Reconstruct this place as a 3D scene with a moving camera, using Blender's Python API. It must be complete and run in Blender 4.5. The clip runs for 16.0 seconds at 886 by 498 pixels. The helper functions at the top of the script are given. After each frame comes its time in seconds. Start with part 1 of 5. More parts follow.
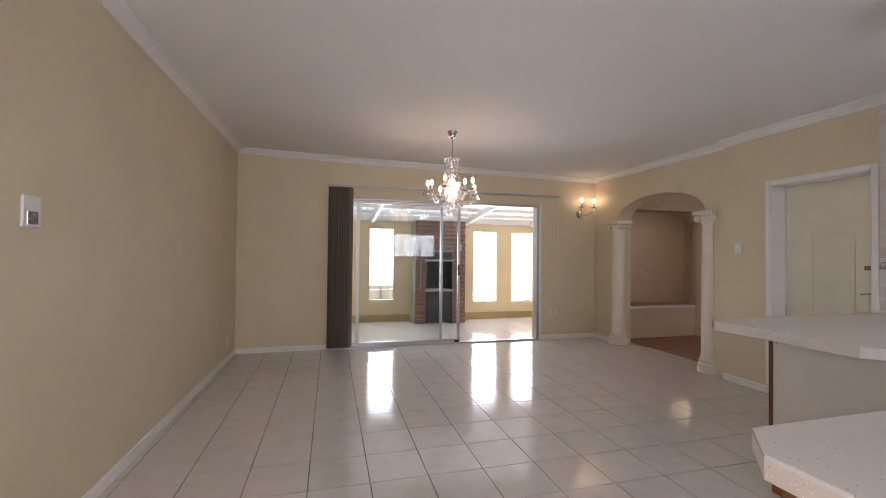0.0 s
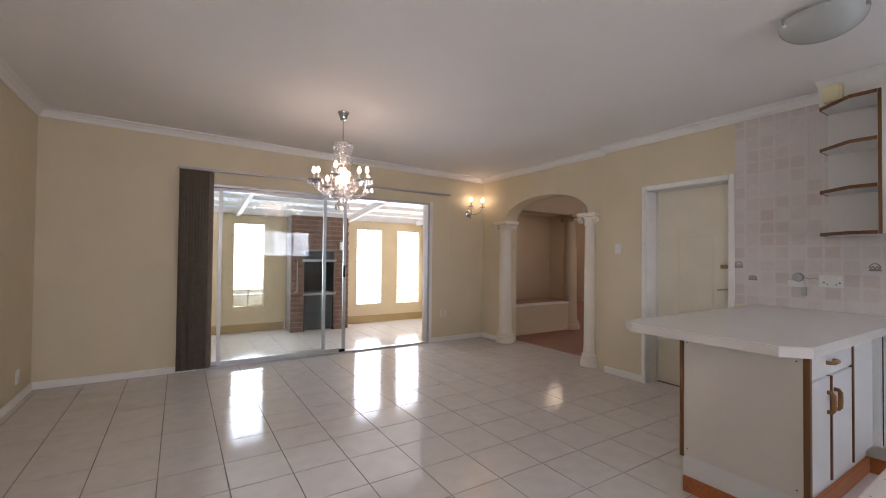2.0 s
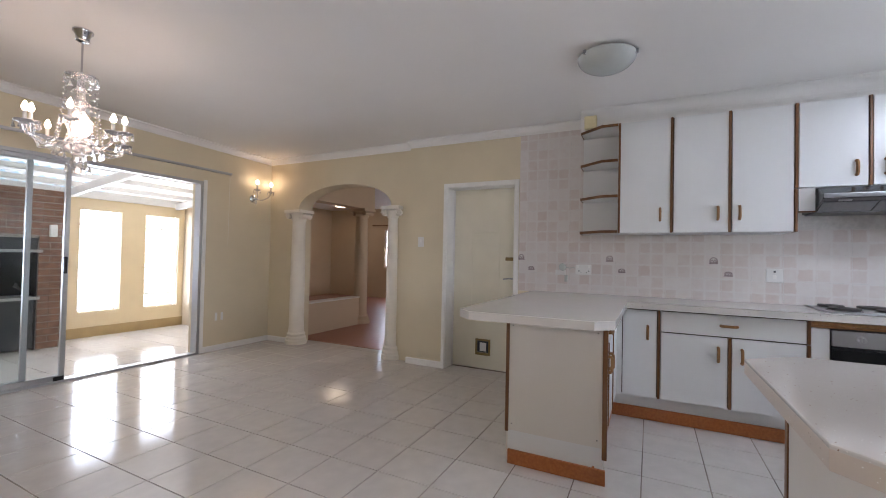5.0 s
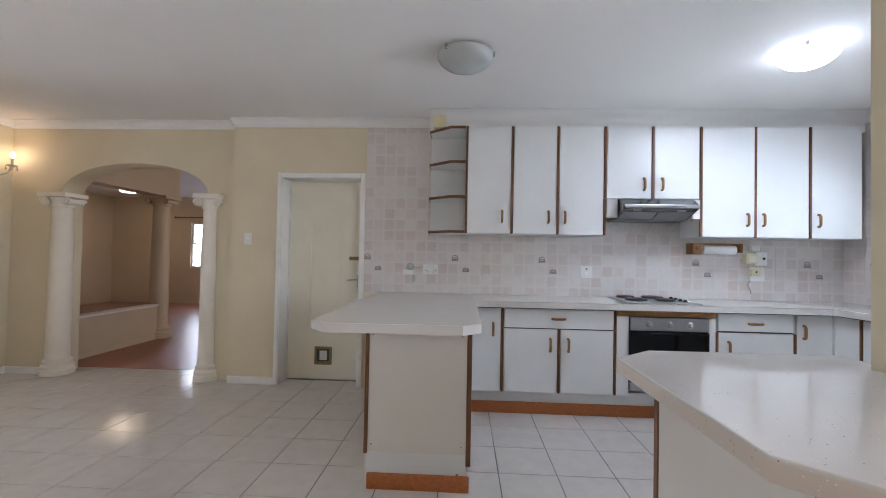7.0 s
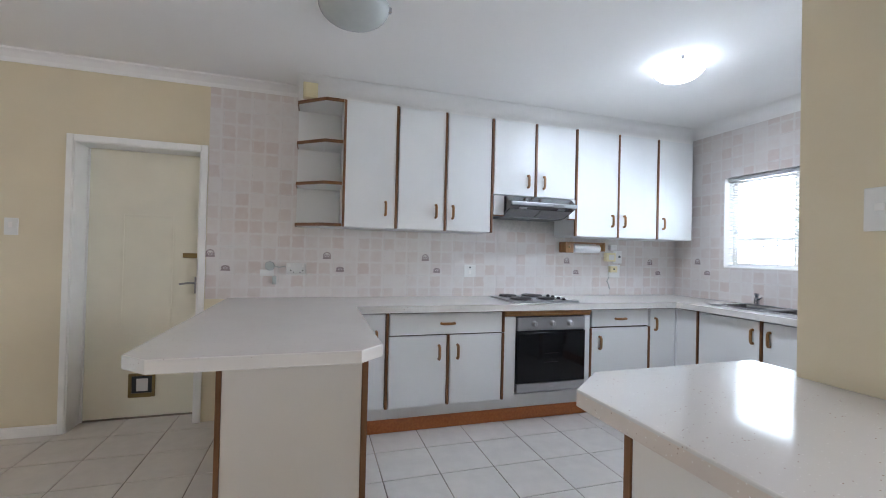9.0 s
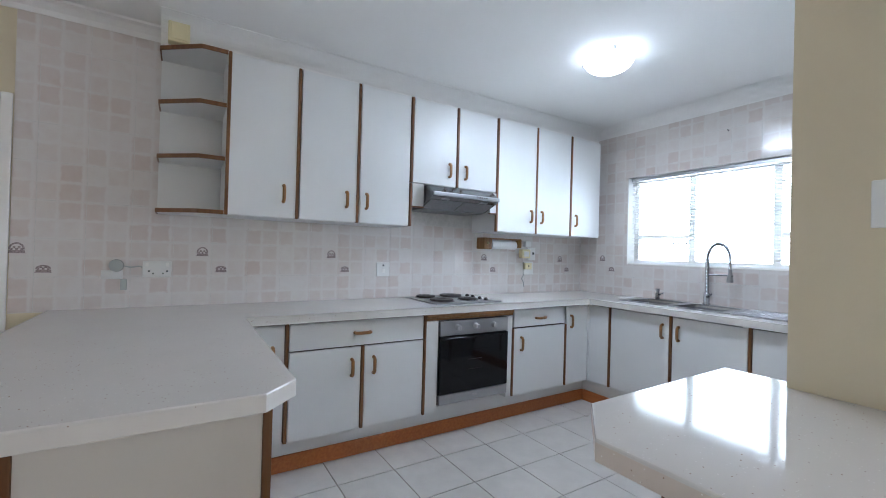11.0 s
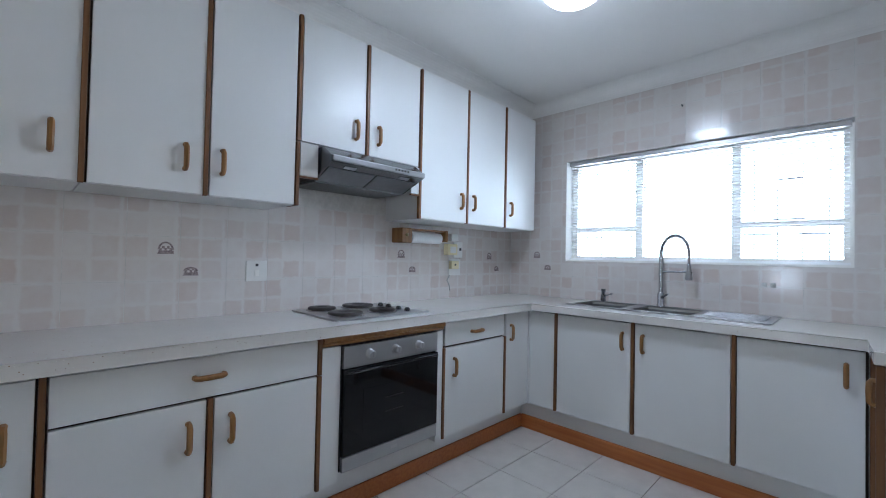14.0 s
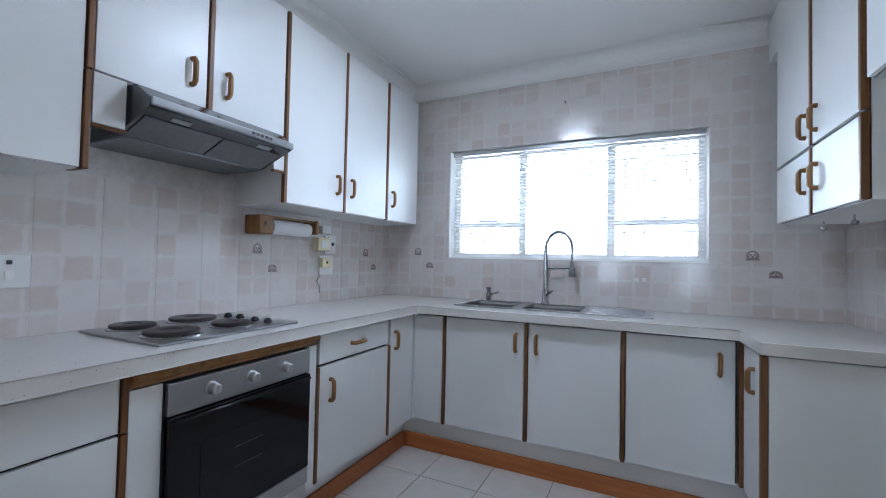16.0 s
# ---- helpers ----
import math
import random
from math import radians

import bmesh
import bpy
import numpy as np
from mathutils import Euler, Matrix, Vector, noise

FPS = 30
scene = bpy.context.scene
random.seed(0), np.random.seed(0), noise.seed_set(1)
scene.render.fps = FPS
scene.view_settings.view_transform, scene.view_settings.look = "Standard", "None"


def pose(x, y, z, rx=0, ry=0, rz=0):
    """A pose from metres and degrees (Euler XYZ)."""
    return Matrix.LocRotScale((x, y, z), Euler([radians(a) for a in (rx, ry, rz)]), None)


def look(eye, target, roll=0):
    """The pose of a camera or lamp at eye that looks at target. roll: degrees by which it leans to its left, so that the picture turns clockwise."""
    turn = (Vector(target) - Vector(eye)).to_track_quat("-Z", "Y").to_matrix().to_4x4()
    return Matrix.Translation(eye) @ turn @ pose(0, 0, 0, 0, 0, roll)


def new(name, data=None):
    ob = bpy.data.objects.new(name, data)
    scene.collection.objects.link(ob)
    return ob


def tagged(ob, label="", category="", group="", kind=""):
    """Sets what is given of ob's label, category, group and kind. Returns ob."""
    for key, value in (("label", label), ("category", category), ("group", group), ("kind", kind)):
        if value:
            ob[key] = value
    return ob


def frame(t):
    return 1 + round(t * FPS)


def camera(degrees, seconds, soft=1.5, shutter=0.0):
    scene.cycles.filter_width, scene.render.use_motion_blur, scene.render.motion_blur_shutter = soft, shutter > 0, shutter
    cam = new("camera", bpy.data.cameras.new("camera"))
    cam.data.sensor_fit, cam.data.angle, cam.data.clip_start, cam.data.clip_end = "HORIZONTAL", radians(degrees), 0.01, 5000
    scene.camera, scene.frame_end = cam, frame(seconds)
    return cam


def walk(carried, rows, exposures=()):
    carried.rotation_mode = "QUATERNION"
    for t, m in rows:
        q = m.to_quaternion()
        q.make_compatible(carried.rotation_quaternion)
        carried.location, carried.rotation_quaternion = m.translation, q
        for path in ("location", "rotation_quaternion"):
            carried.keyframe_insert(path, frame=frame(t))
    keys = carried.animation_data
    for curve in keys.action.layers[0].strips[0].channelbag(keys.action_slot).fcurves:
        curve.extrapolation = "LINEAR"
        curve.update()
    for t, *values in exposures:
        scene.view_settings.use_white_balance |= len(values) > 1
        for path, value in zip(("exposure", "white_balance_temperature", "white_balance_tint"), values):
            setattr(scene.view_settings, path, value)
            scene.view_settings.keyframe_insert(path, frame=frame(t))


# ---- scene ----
cam = camera(93.6, 16.0, 1.0)
PATH = [
    (0, (0.115, 0.189, 1.311), (0.637, 2.12, 1.343), 0.6),
    (0.5, (0.124, 0.342, 1.305), (0.787, 2.228, 1.337), 0.5),
    (1, (0.132, 0.498, 1.307), (0.931, 2.331, 1.342), 0.5),
    (1.5, (0.137, 0.617, 1.313), (1.068, 2.387, 1.346), 0.5),
    (2, (0.095, 0.704, 1.314), (1.164, 2.393, 1.349), 0.6),
    (2.5, (0.049, 0.789, 1.316), (1.299, 2.349, 1.352), 0.7),
    (3, (0.005, 0.863, 1.309), (1.425, 2.272, 1.344), 0.7),
    (3.5, (-0.009, 0.937, 1.29), (1.524, 2.221, 1.322), 0.7),
    (6, (0.126, 1.378, 1.249), (2.054, 1.906, 1.293), 1.2),
    (6.5, (0.178, 1.434, 1.267), (2.155, 1.738, 1.31), 1.0),
    (7, (0.256, 1.475, 1.275), (2.253, 1.574, 1.314), 1.1),
    (7.5, (0.373, 1.516, 1.279), (2.371, 1.437, 1.313), 1.1),
    (8, (0.505, 1.553, 1.28), (2.487, 1.289, 1.313), 1.1),
    (8.5, (0.628, 1.585, 1.29), (2.582, 1.156, 1.318), 1.2),
    (9, (0.739, 1.651, 1.309), (2.65, 1.063, 1.33), 1.4),
    (9.5, (0.828, 1.701, 1.332), (2.678, 0.94, 1.346), 1.4),
    (10, (0.934, 1.716, 1.326), (2.717, 0.81, 1.335), 1.5),
    (12.5, (1.623, 1.468, 1.265), (3.235, 0.285, 1.299), 1.3),
    (13, (1.74, 1.393, 1.249), (3.302, 0.144, 1.286), 1.2),
    (13.5, (1.857, 1.297, 1.248), (3.358, -0.024, 1.286), 1.2),
    (14, (1.962, 1.199, 1.253), (3.37, -0.221, 1.291), 1.2),
    (14.5, (2.051, 1.118, 1.237), (3.341, -0.41, 1.283), 1.3),
    (15, (2.15, 1.049, 1.237), (3.315, -0.576, 1.28), 1.3),
    (15.5, (2.255, 0.988, 1.23), (3.265, -0.738, 1.278), 1.3),
    (16, (2.327, 0.945, 1.229), (3.192, -0.858, 1.279), 1.2),
]
EXPOSURES = [(0.0, 0.13, 6400, 24), (3.5, 0.27, 6150, 22), (6.5, 0.46, 5900, 18), (10.0, 0.63, 5750, 14), (12.5, 0.10, 5500, 12), (16.0, 0.02, 5480, 14)]
walk(cam, [(t, look(eye, target, roll)) for t, eye, target, roll in PATH], EXPOSURES)

# ---- world and large lights ----
world = bpy.data.worlds.new("sky_world")
scene.world = world
world.use_nodes = True
_wn = world.node_tree
_bg = _wn.nodes["Background"]
_sky = _wn.nodes.new("ShaderNodeTexSky")
_sky.sky_type = "NISHITA"
_sky.sun_disc = False
_sky.sun_elevation = radians(52)
_sky.sun_rotation = radians(-60)
_wn.links.new(_sky.outputs[0], _bg.inputs[0])
_bg.inputs[1].default_value = 0.15

sun = new("sun", bpy.data.lights.new("sun", "SUN"))
sun.data.energy = 3.0
sun.data.angle = radians(0.6)
sun.data.color = (1.0, 0.95, 0.87)
sun.matrix_world = pose(0, 0, 12, 38, 0, 160)


def area_lamp(name, m, sx, sy, watts, color):
    d = bpy.data.lights.new(name, "AREA")
    d.shape, d.size, d.size_y, d.energy, d.color = "RECTANGLE", sx, sy, watts, color
    ob = new(name, d)
    ob.matrix_world = m
    return ob


def bulb_lamp(name, at, watts, color, r=0.03):
    d = bpy.data.lights.new(name, "POINT")
    d.energy, d.color, d.shadow_soft_size = watts, color, r
    ob = new(name, d)
    ob.location = at
    return ob


DAY = (0.80, 0.91, 1.0)
# daylight through the patio's glass blocks and roof, far and rear windows, two added windows
area_lamp("kitchen_lamp_light", look((2.94, -0.655, 2.47), (2.94, -0.654, 0)), 0.26, 0.26, 11, (0.84, 0.93, 1.0))
for _x, _w in ((1.095, 0.45), (3.26, 0.50), (4.11, 0.50)):
    area_lamp("glass_block_daylight", look((_x, 8.385, 1.1), (_x, 5, 1.0)), _w, 1.38, 11, DAY)
area_lamp("patio_roof_daylight", look((1.8, 7.4, 2.78), (1.8, 7.38, 0)), 6.0, 2.2, 330, (1.0, 0.97, 0.92))
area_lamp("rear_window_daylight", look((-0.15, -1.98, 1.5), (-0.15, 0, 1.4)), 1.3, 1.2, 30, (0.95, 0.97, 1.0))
# fill light added past the wall stub to brighten the peninsula panel and door
area_lamp("side_fill_light", look((-1.04, -1.15, 1.5), (2.5, 1.0, 1.3)), 1.1, 1.2, 26, (0.97, 0.98, 1.0))
area_lamp("far_window_daylight", look((10.2, 8.03, 1.45), (6, 7, 0.6)), 0.45, 1.1, 3, DAY)
# fill light for the low wall and columns, from an added unseen lounge window
area_lamp("lounge_fill_light", look((7.0, 3.03, 1.55), (6.6, 6, 1.0)), 1.5, 1.15, 11, (1.0, 0.88, 0.72))
bulb_lamp("chandelier_light", (1.37, 4.49, 2.02), 5.5, (1.0, 0.70, 0.50), 0.14)
bulb_lamp("sconce_light", (4.10, 5.97, 2.28), 0.5, (1.0, 0.58, 0.30), 0.12)
area_lamp("far_room_light", look((9.0, 8.8, 2.58), (9.0, 8.801, 0)), 0.9, 0.9, 3.2, (1.0, 0.74, 0.42))

# ---- materials ----


def mat(name, base, rough=0.5, metal=0.0, var=0.06, scale=6.0, bump=0.0, bscale=60.0, spec=0.5, coat=0.0, rvar=0.1):
    m = bpy.data.materials.new(name)
    m.use_nodes = True
    nt = m.node_tree
    b = nt.nodes["Principled BSDF"]
    b.inputs["Roughness"].default_value = rough
    b.inputs["Metallic"].default_value = metal
    b.inputs["Specular IOR Level"].default_value = spec
    b.inputs["Coat Weight"].default_value = coat
    geo = nt.nodes.new("ShaderNodeNewGeometry")
    n1 = nt.nodes.new("ShaderNodeTexNoise")
    n1.inputs["Scale"].default_value = scale
    n1.inputs["Detail"].default_value = 6
    nt.links.new(geo.outputs["Position"], n1.inputs["Vector"])
    ramp = nt.nodes.new("ShaderNodeValToRGB")
    ramp.color_ramp.elements[0].position = 0.3
    ramp.color_ramp.elements[1].position = 0.7
    ramp.color_ramp.elements[0].color = (*[max(0, c * (1 - var)) for c in base], 1)
    ramp.color_ramp.elements[1].color = (*[min(1, c * (1 + var)) for c in base], 1)
    nt.links.new(n1.outputs["Fac"], ramp.inputs["Fac"])
    nt.links.new(ramp.outputs[0], b.inputs["Base Color"])
    mr = nt.nodes.new("ShaderNodeMapRange")
    mr.inputs["To Min"].default_value = max(0.02, rough - rvar * rough)
    mr.inputs["To Max"].default_value = min(1, rough + rvar * rough)
    n3 = nt.nodes.new("ShaderNodeTexNoise")
    n3.inputs["Scale"].default_value = scale * 3
    nt.links.new(geo.outputs["Position"], n3.inputs["Vector"])
    nt.links.new(n3.outputs["Fac"], mr.inputs["Value"])
    nt.links.new(mr.outputs[0], b.inputs["Roughness"])
    if bump:
        n2 = nt.nodes.new("ShaderNodeTexNoise")
        n2.inputs["Scale"].default_value = bscale
        n2.inputs["Detail"].default_value = 4
        nt.links.new(geo.outputs["Position"], n2.inputs["Vector"])
        bp = nt.nodes.new("ShaderNodeBump")
        bp.inputs["Strength"].default_value = bump
        bp.inputs["Distance"].default_value = 0.004
        nt.links.new(n2.outputs["Fac"], bp.inputs["Height"])
        nt.links.new(bp.outputs[0], b.inputs["Normal"])
    return m


def emit(name, color, strength):
    m = bpy.data.materials.new(name)
    m.use_nodes = True
    nt = m.node_tree
    nt.nodes.clear()
    e = nt.nodes.new("ShaderNodeEmission")
    e.inputs[0].default_value = (*color, 1)
    e.inputs[1].default_value = strength
    o = nt.nodes.new("ShaderNodeOutputMaterial")
    nt.links.new(e.outputs[0], o.inputs[0])
    return m


def glass(name, color=(1, 1, 1), rough=0.0, tint=0.9, ior=1.5):
    m = bpy.data.materials.new(name)
    m.use_nodes = True
    nt = m.node_tree
    nt.nodes.clear()
    t = nt.nodes.new("ShaderNodeBsdfTransparent")
    t.inputs[0].default_value = (*[c * tint for c in color], 1)
    g = nt.nodes.new("ShaderNodeBsdfGlossy")
    g.inputs["Roughness"].default_value = rough
    f = nt.nodes.new("ShaderNodeFresnel")
    f.inputs[0].default_value = ior
    x = nt.nodes.new("ShaderNodeMixShader")
    o = nt.nodes.new("ShaderNodeOutputMaterial")
    nt.links.new(f.outputs[0], x.inputs[0])
    nt.links.new(t.outputs[0], x.inputs[1])
    nt.links.new(g.outputs[0], x.inputs[2])
    nt.links.new(x.outputs[0], o.inputs[0])
    return m


def translucent(name, color, share):
    m = bpy.data.materials.new(name)
    m.use_nodes = True
    nt = m.node_tree
    nt.nodes.clear()
    a = nt.nodes.new("ShaderNodeBsdfTranslucent")
    a.inputs[0].default_value = (*color, 1)
    b = nt.nodes.new("ShaderNodeBsdfDiffuse")
    b.inputs[0].default_value = (*color, 1)
    x = nt.nodes.new("ShaderNodeMixShader")
    x.inputs[0].default_value = share
    o = nt.nodes.new("ShaderNodeOutputMaterial")
    nt.links.new(b.outputs[0], x.inputs[1])
    nt.links.new(a.outputs[0], x.inputs[2])
    nt.links.new(x.outputs[0], o.inputs[0])
    return m


def wood(name, a, b, rough=0.4, axis=2):
    m = mat(name, a, rough, var=0.0)
    nt = m.node_tree
    geo = nt.nodes.new("ShaderNodeNewGeometry")
    mp = nt.nodes.new("ShaderNodeMapping")
    sc = [60.0, 60.0, 60.0]
    sc[axis] = 3.0
    mp.inputs["Scale"].default_value = sc
    nz = nt.nodes.new("ShaderNodeTexNoise")
    nz.inputs["Scale"].default_value = 1.0
    nz.inputs["Detail"].default_value = 5
    rp = nt.nodes.new("ShaderNodeValToRGB")
    rp.color_ramp.elements[0].position, rp.color_ramp.elements[1].position = 0.3, 0.7
    rp.color_ramp.elements[0].color, rp.color_ramp.elements[1].color = (*a, 1), (*b, 1)
    nt.links.new(geo.outputs["Position"], mp.inputs["Vector"])
    nt.links.new(mp.outputs[0], nz.inputs["Vector"])
    nt.links.new(nz.outputs["Fac"], rp.inputs["Fac"])
    nt.links.new(rp.outputs[0], nt.nodes["Principled BSDF"].inputs["Base Color"])
    return m


def tile_print(name):
    """Glazed wall tile, each printed with two by two soft mottled squares."""
    m = bpy.data.materials.new(name)
    m.use_nodes = True
    nt = m.node_tree
    L = nt.links.new
    b = nt.nodes["Principled BSDF"]
    b.inputs["Roughness"].default_value = 0.12
    geo = nt.nodes.new("ShaderNodeNewGeometry")
    sep = nt.nodes.new("ShaderNodeSeparateXYZ")
    L(geo.outputs["Position"], sep.inputs[0])

    def M(op, a, c=None, clamp=False):
        n = nt.nodes.new("ShaderNodeMath")
        n.operation, n.use_clamp = op, clamp
        for i, v in enumerate((a, c)):
            if v is None:
                continue
            if isinstance(v, (int, float)):
                n.inputs[i].default_value = v
            else:
                L(v, n.inputs[i])
        return n.outputs[0]

    wob = nt.nodes.new("ShaderNodeTexNoise")
    wob.inputs["Scale"].default_value = 25
    L(geo.outputs["Position"], wob.inputs["Vector"])
    off = M("MULTIPLY", M("SUBTRACT", wob.outputs["Fac"], 0.5), 0.22)
    u = M("DIVIDE", M("SUBTRACT", M("ADD", sep.outputs[0], sep.outputs[1]), TILE_U), TILE / 2)
    v = M("DIVIDE", M("SUBTRACT", sep.outputs[2], TILE_V), TILE / 2)
    comb = nt.nodes.new("ShaderNodeCombineXYZ")
    L(M("FLOOR", u), comb.inputs[0])
    L(M("FLOOR", v), comb.inputs[1])
    wn = nt.nodes.new("ShaderNodeTexWhiteNoise")
    wn.noise_dimensions = "2D"
    L(comb.outputs[0], wn.inputs["Vector"])
    du = M("ABSOLUTE", M("SUBTRACT", M("FRACT", u), 0.5))
    dv = M("ABSOLUTE", M("SUBTRACT", M("FRACT", v), 0.5))
    edge = M("ADD", M("MAXIMUM", du, dv), off)
    inside = M("MULTIPLY", M("SUBTRACT", 0.475, edge), 11.0, True)
    big = nt.nodes.new("ShaderNodeTexNoise")
    big.inputs["Scale"].default_value = 18
    big.inputs["Detail"].default_value = 5
    L(geo.outputs["Position"], big.inputs["Vector"])
    amount = M("MULTIPLY", M("ADD", M("ADD", 0.08, M("MULTIPLY", M("POWER", wn.outputs["Value"], 1.5), 0.85)), M("MULTIPLY", M("SUBTRACT", big.outputs["Fac"], 0.5), 0.9)), inside, True)
    ramp = nt.nodes.new("ShaderNodeValToRGB")
    ramp.color_ramp.elements[0].color = (0.69, 0.65, 0.62, 1)
    ramp.color_ramp.elements[1].color = (0.615, 0.525, 0.485, 1)
    L(amount, ramp.inputs["Fac"])
    L(ramp.outputs[0], b.inputs["Base Color"])
    return m


def quartz(name, base_color, rough, sparse):
    """Polished pale stone with sparse brown and pale specks."""
    m = mat(name, base_color, rough, var=0.015, scale=6, rvar=0.08)
    nt = m.node_tree
    L = nt.links.new
    b = nt.nodes["Principled BSDF"]
    base = b.inputs["Base Color"].links[0].from_socket
    geo = nt.nodes.new("ShaderNodeNewGeometry")
    for scale, size, color in ((95.0, 0.16, (0.30, 0.20, 0.14)), (140.0, 0.20, (0.80, 0.78, 0.75)), (60.0, 0.07, (0.20, 0.15, 0.12))):
        vo = nt.nodes.new("ShaderNodeTexVoronoi")
        vo.inputs["Scale"].default_value = scale
        L(geo.outputs["Position"], vo.inputs["Vector"])
        near = nt.nodes.new("ShaderNodeMath")
        near.operation = "LESS_THAN"
        near.inputs[1].default_value = size
        L(vo.outputs["Distance"], near.inputs[0])
        pick = nt.nodes.new("ShaderNodeSeparateColor")
        L(vo.outputs["Color"], pick.inputs[0])
        rare = nt.nodes.new("ShaderNodeMath")
        rare.operation = "GREATER_THAN"
        rare.inputs[1].default_value = sparse
        L(pick.outputs[0], rare.inputs[0])
        both = nt.nodes.new("ShaderNodeMath")
        both.operation = "MULTIPLY"
        L(near.outputs[0], both.inputs[0])
        L(rare.outputs[0], both.inputs[1])
        mx = nt.nodes.new("ShaderNodeMixRGB")
        mx.inputs[2].default_value = (*color, 1)
        L(both.outputs[0], mx.inputs[0])
        L(base, mx.inputs[1])
        base = mx.outputs[0]
    L(base, b.inputs["Base Color"])
    return m


TILE, TILE_U, TILE_V = 0.208, 4.27 + 1.504, 1.113
M_WALL = mat("cream_paint", (0.67, 0.582, 0.41), 0.6, var=0.03, scale=2.5, bump=0.12, bscale=90)
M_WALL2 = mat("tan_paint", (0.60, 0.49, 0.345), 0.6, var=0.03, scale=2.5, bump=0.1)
M_CEIL = mat("ceiling_paint", (0.81, 0.79, 0.765), 0.8, var=0.015, scale=1.5, bump=0.08, bscale=120)
M_TRIM = mat("white_gloss_paint", (0.82, 0.80, 0.76), 0.3, var=0.03, scale=8)
M_COLUMN = mat("cream_plaster_paint", (0.79, 0.73, 0.62), 0.45, var=0.03, scale=6)
M_DOOR = mat("cream_door_paint", (0.82, 0.78, 0.64), 0.35, var=0.03, scale=4)
M_FTILE = mat("glazed_floor_tile", (0.62, 0.58, 0.535), 0.11, var=0.05, scale=9, bump=0.03, bscale=9, rvar=0.5)
M_GROUT = mat("grey_grout", (0.23, 0.19, 0.16), 0.9, var=0.55, scale=2.5)
M_WGROUT = mat("pale_grout", (0.62, 0.595, 0.565), 0.8, var=0.1, scale=30)
M_WTILE = tile_print("printed_wall_tile")
M_LAM = mat("white_laminate", (0.74, 0.74, 0.73), 0.32, var=0.02, scale=3)
M_GAP_SHADE = mat("gap_shade_brown", (0.05, 0.032, 0.022), 0.7, var=0.1)
M_PLAIN = mat("cream_laminate", (0.70, 0.66, 0.60), 0.45, var=0.02, scale=3)
M_STRIP = wood("brown_wood_edge", (0.125, 0.048, 0.014), (0.20, 0.086, 0.026), 0.4, 2)
M_KICK = wood("orange_wood_plinth", (0.36, 0.105, 0.026), (0.46, 0.155, 0.042), 0.4, 0)
M_HANDLE = wood("handle_wood", (0.22, 0.098, 0.026), (0.32, 0.155, 0.046), 0.4, 2)
M_TOP = quartz("speckled_quartz", (0.66, 0.635, 0.60), 0.07, 0.86)
# bar edge stone: the warm light falling on it is mixed into the beige
M_EDGE = quartz("raw_stone_edge_warm_lit", (0.61, 0.53, 0.455), 0.3, 0.8)
M_EDGE2 = quartz("pale_stone_edge", (0.67, 0.64, 0.60), 0.12, 0.93)
# hood shell steel, its colour darkened to hold the dark reflections
M_HOOD = mat("hood_steel_dark_reflection", (0.15, 0.153, 0.157), 0.24, 1.0, var=0.03, scale=5, rvar=0.04)
M_FILTER = mat("filter_mesh_steel", (0.22, 0.225, 0.23), 0.4, 0.9, var=0.06, scale=40, bump=0.3, bscale=300)
M_STEEL = mat("brushed_steel", (0.42, 0.42, 0.43), 0.30, 1.0, var=0.03, scale=5, rvar=0.04)
M_CHROME = mat("chrome", (0.50, 0.51, 0.53), 0.10, 1.0, var=0.02)
M_BLACK = mat("black_enamel", (0.015, 0.015, 0.016), 0.25, var=0.1)
M_OVENGLASS = mat("black_oven_glass", (0.006, 0.006, 0.007), 0.06, var=0.05, spec=0.3)
M_IRON = mat("hotplate_iron", (0.035, 0.028, 0.026), 0.5, var=0.3, scale=30)
M_PLASTIC = mat("white_plastic", (0.74, 0.73, 0.70), 0.35, var=0.02)
M_YELLOWED = mat("yellowed_plastic", (0.76, 0.68, 0.42), 0.4, var=0.04)
M_BRASS = mat("aged_brass", (0.30, 0.22, 0.10), 0.35, 0.9, var=0.15)
M_ALU = mat("aluminium", (0.48, 0.48, 0.48), 0.35, 0.75, var=0.04)
M_GLASS = glass("clear_glass", (0.97, 1.0, 0.99), 0.0, 0.96)
M_SGLASS = glass("dusty_door_glass", (0.98, 1.0, 1.0), 0.02, 0.95, 1.36)
M_CRYSTAL = mat("crystal", (0.95, 0.95, 0.96), 0.04, var=0.0)
M_CRYSTAL.node_tree.nodes["Principled BSDF"].inputs["Transmission Weight"].default_value = 0.75
M_BULB = emit("bulb_glow", (1.0, 0.80, 0.52), 22)
M_BULB_OFF = mat("frosted_glass", (0.44, 0.46, 0.44), 0.25, var=0.05, scale=10)
M_LAMP_ON = emit("lamp_bowl_glow", (0.86, 0.94, 1.0), 9)
M_DISC = emit("warm_lamp_disc", (1.0, 0.84, 0.58), 4)
M_CURTAIN = mat("grey_blind_fabric", (0.21, 0.17, 0.13), 0.8, var=0.15, scale=20, bump=0.1)
M_BLIND = translucent("white_blind_slat", (0.88, 0.88, 0.88), 0.72)
M_REDFLOOR = wood("red_wood_floor", (0.28, 0.095, 0.052), (0.33, 0.12, 0.066), 0.34, 0)
M_BRICK = mat("face_brick", (0.22, 0.12, 0.08), 0.85, var=0.3, scale=14, bump=0.4)
M_MORTAR = mat("mortar", (0.30, 0.27, 0.24), 0.9, var=0.15, scale=30)
M_OUTSIDE = emit("bright_outdoors", (0.88, 0.95, 1.0), 14.0)
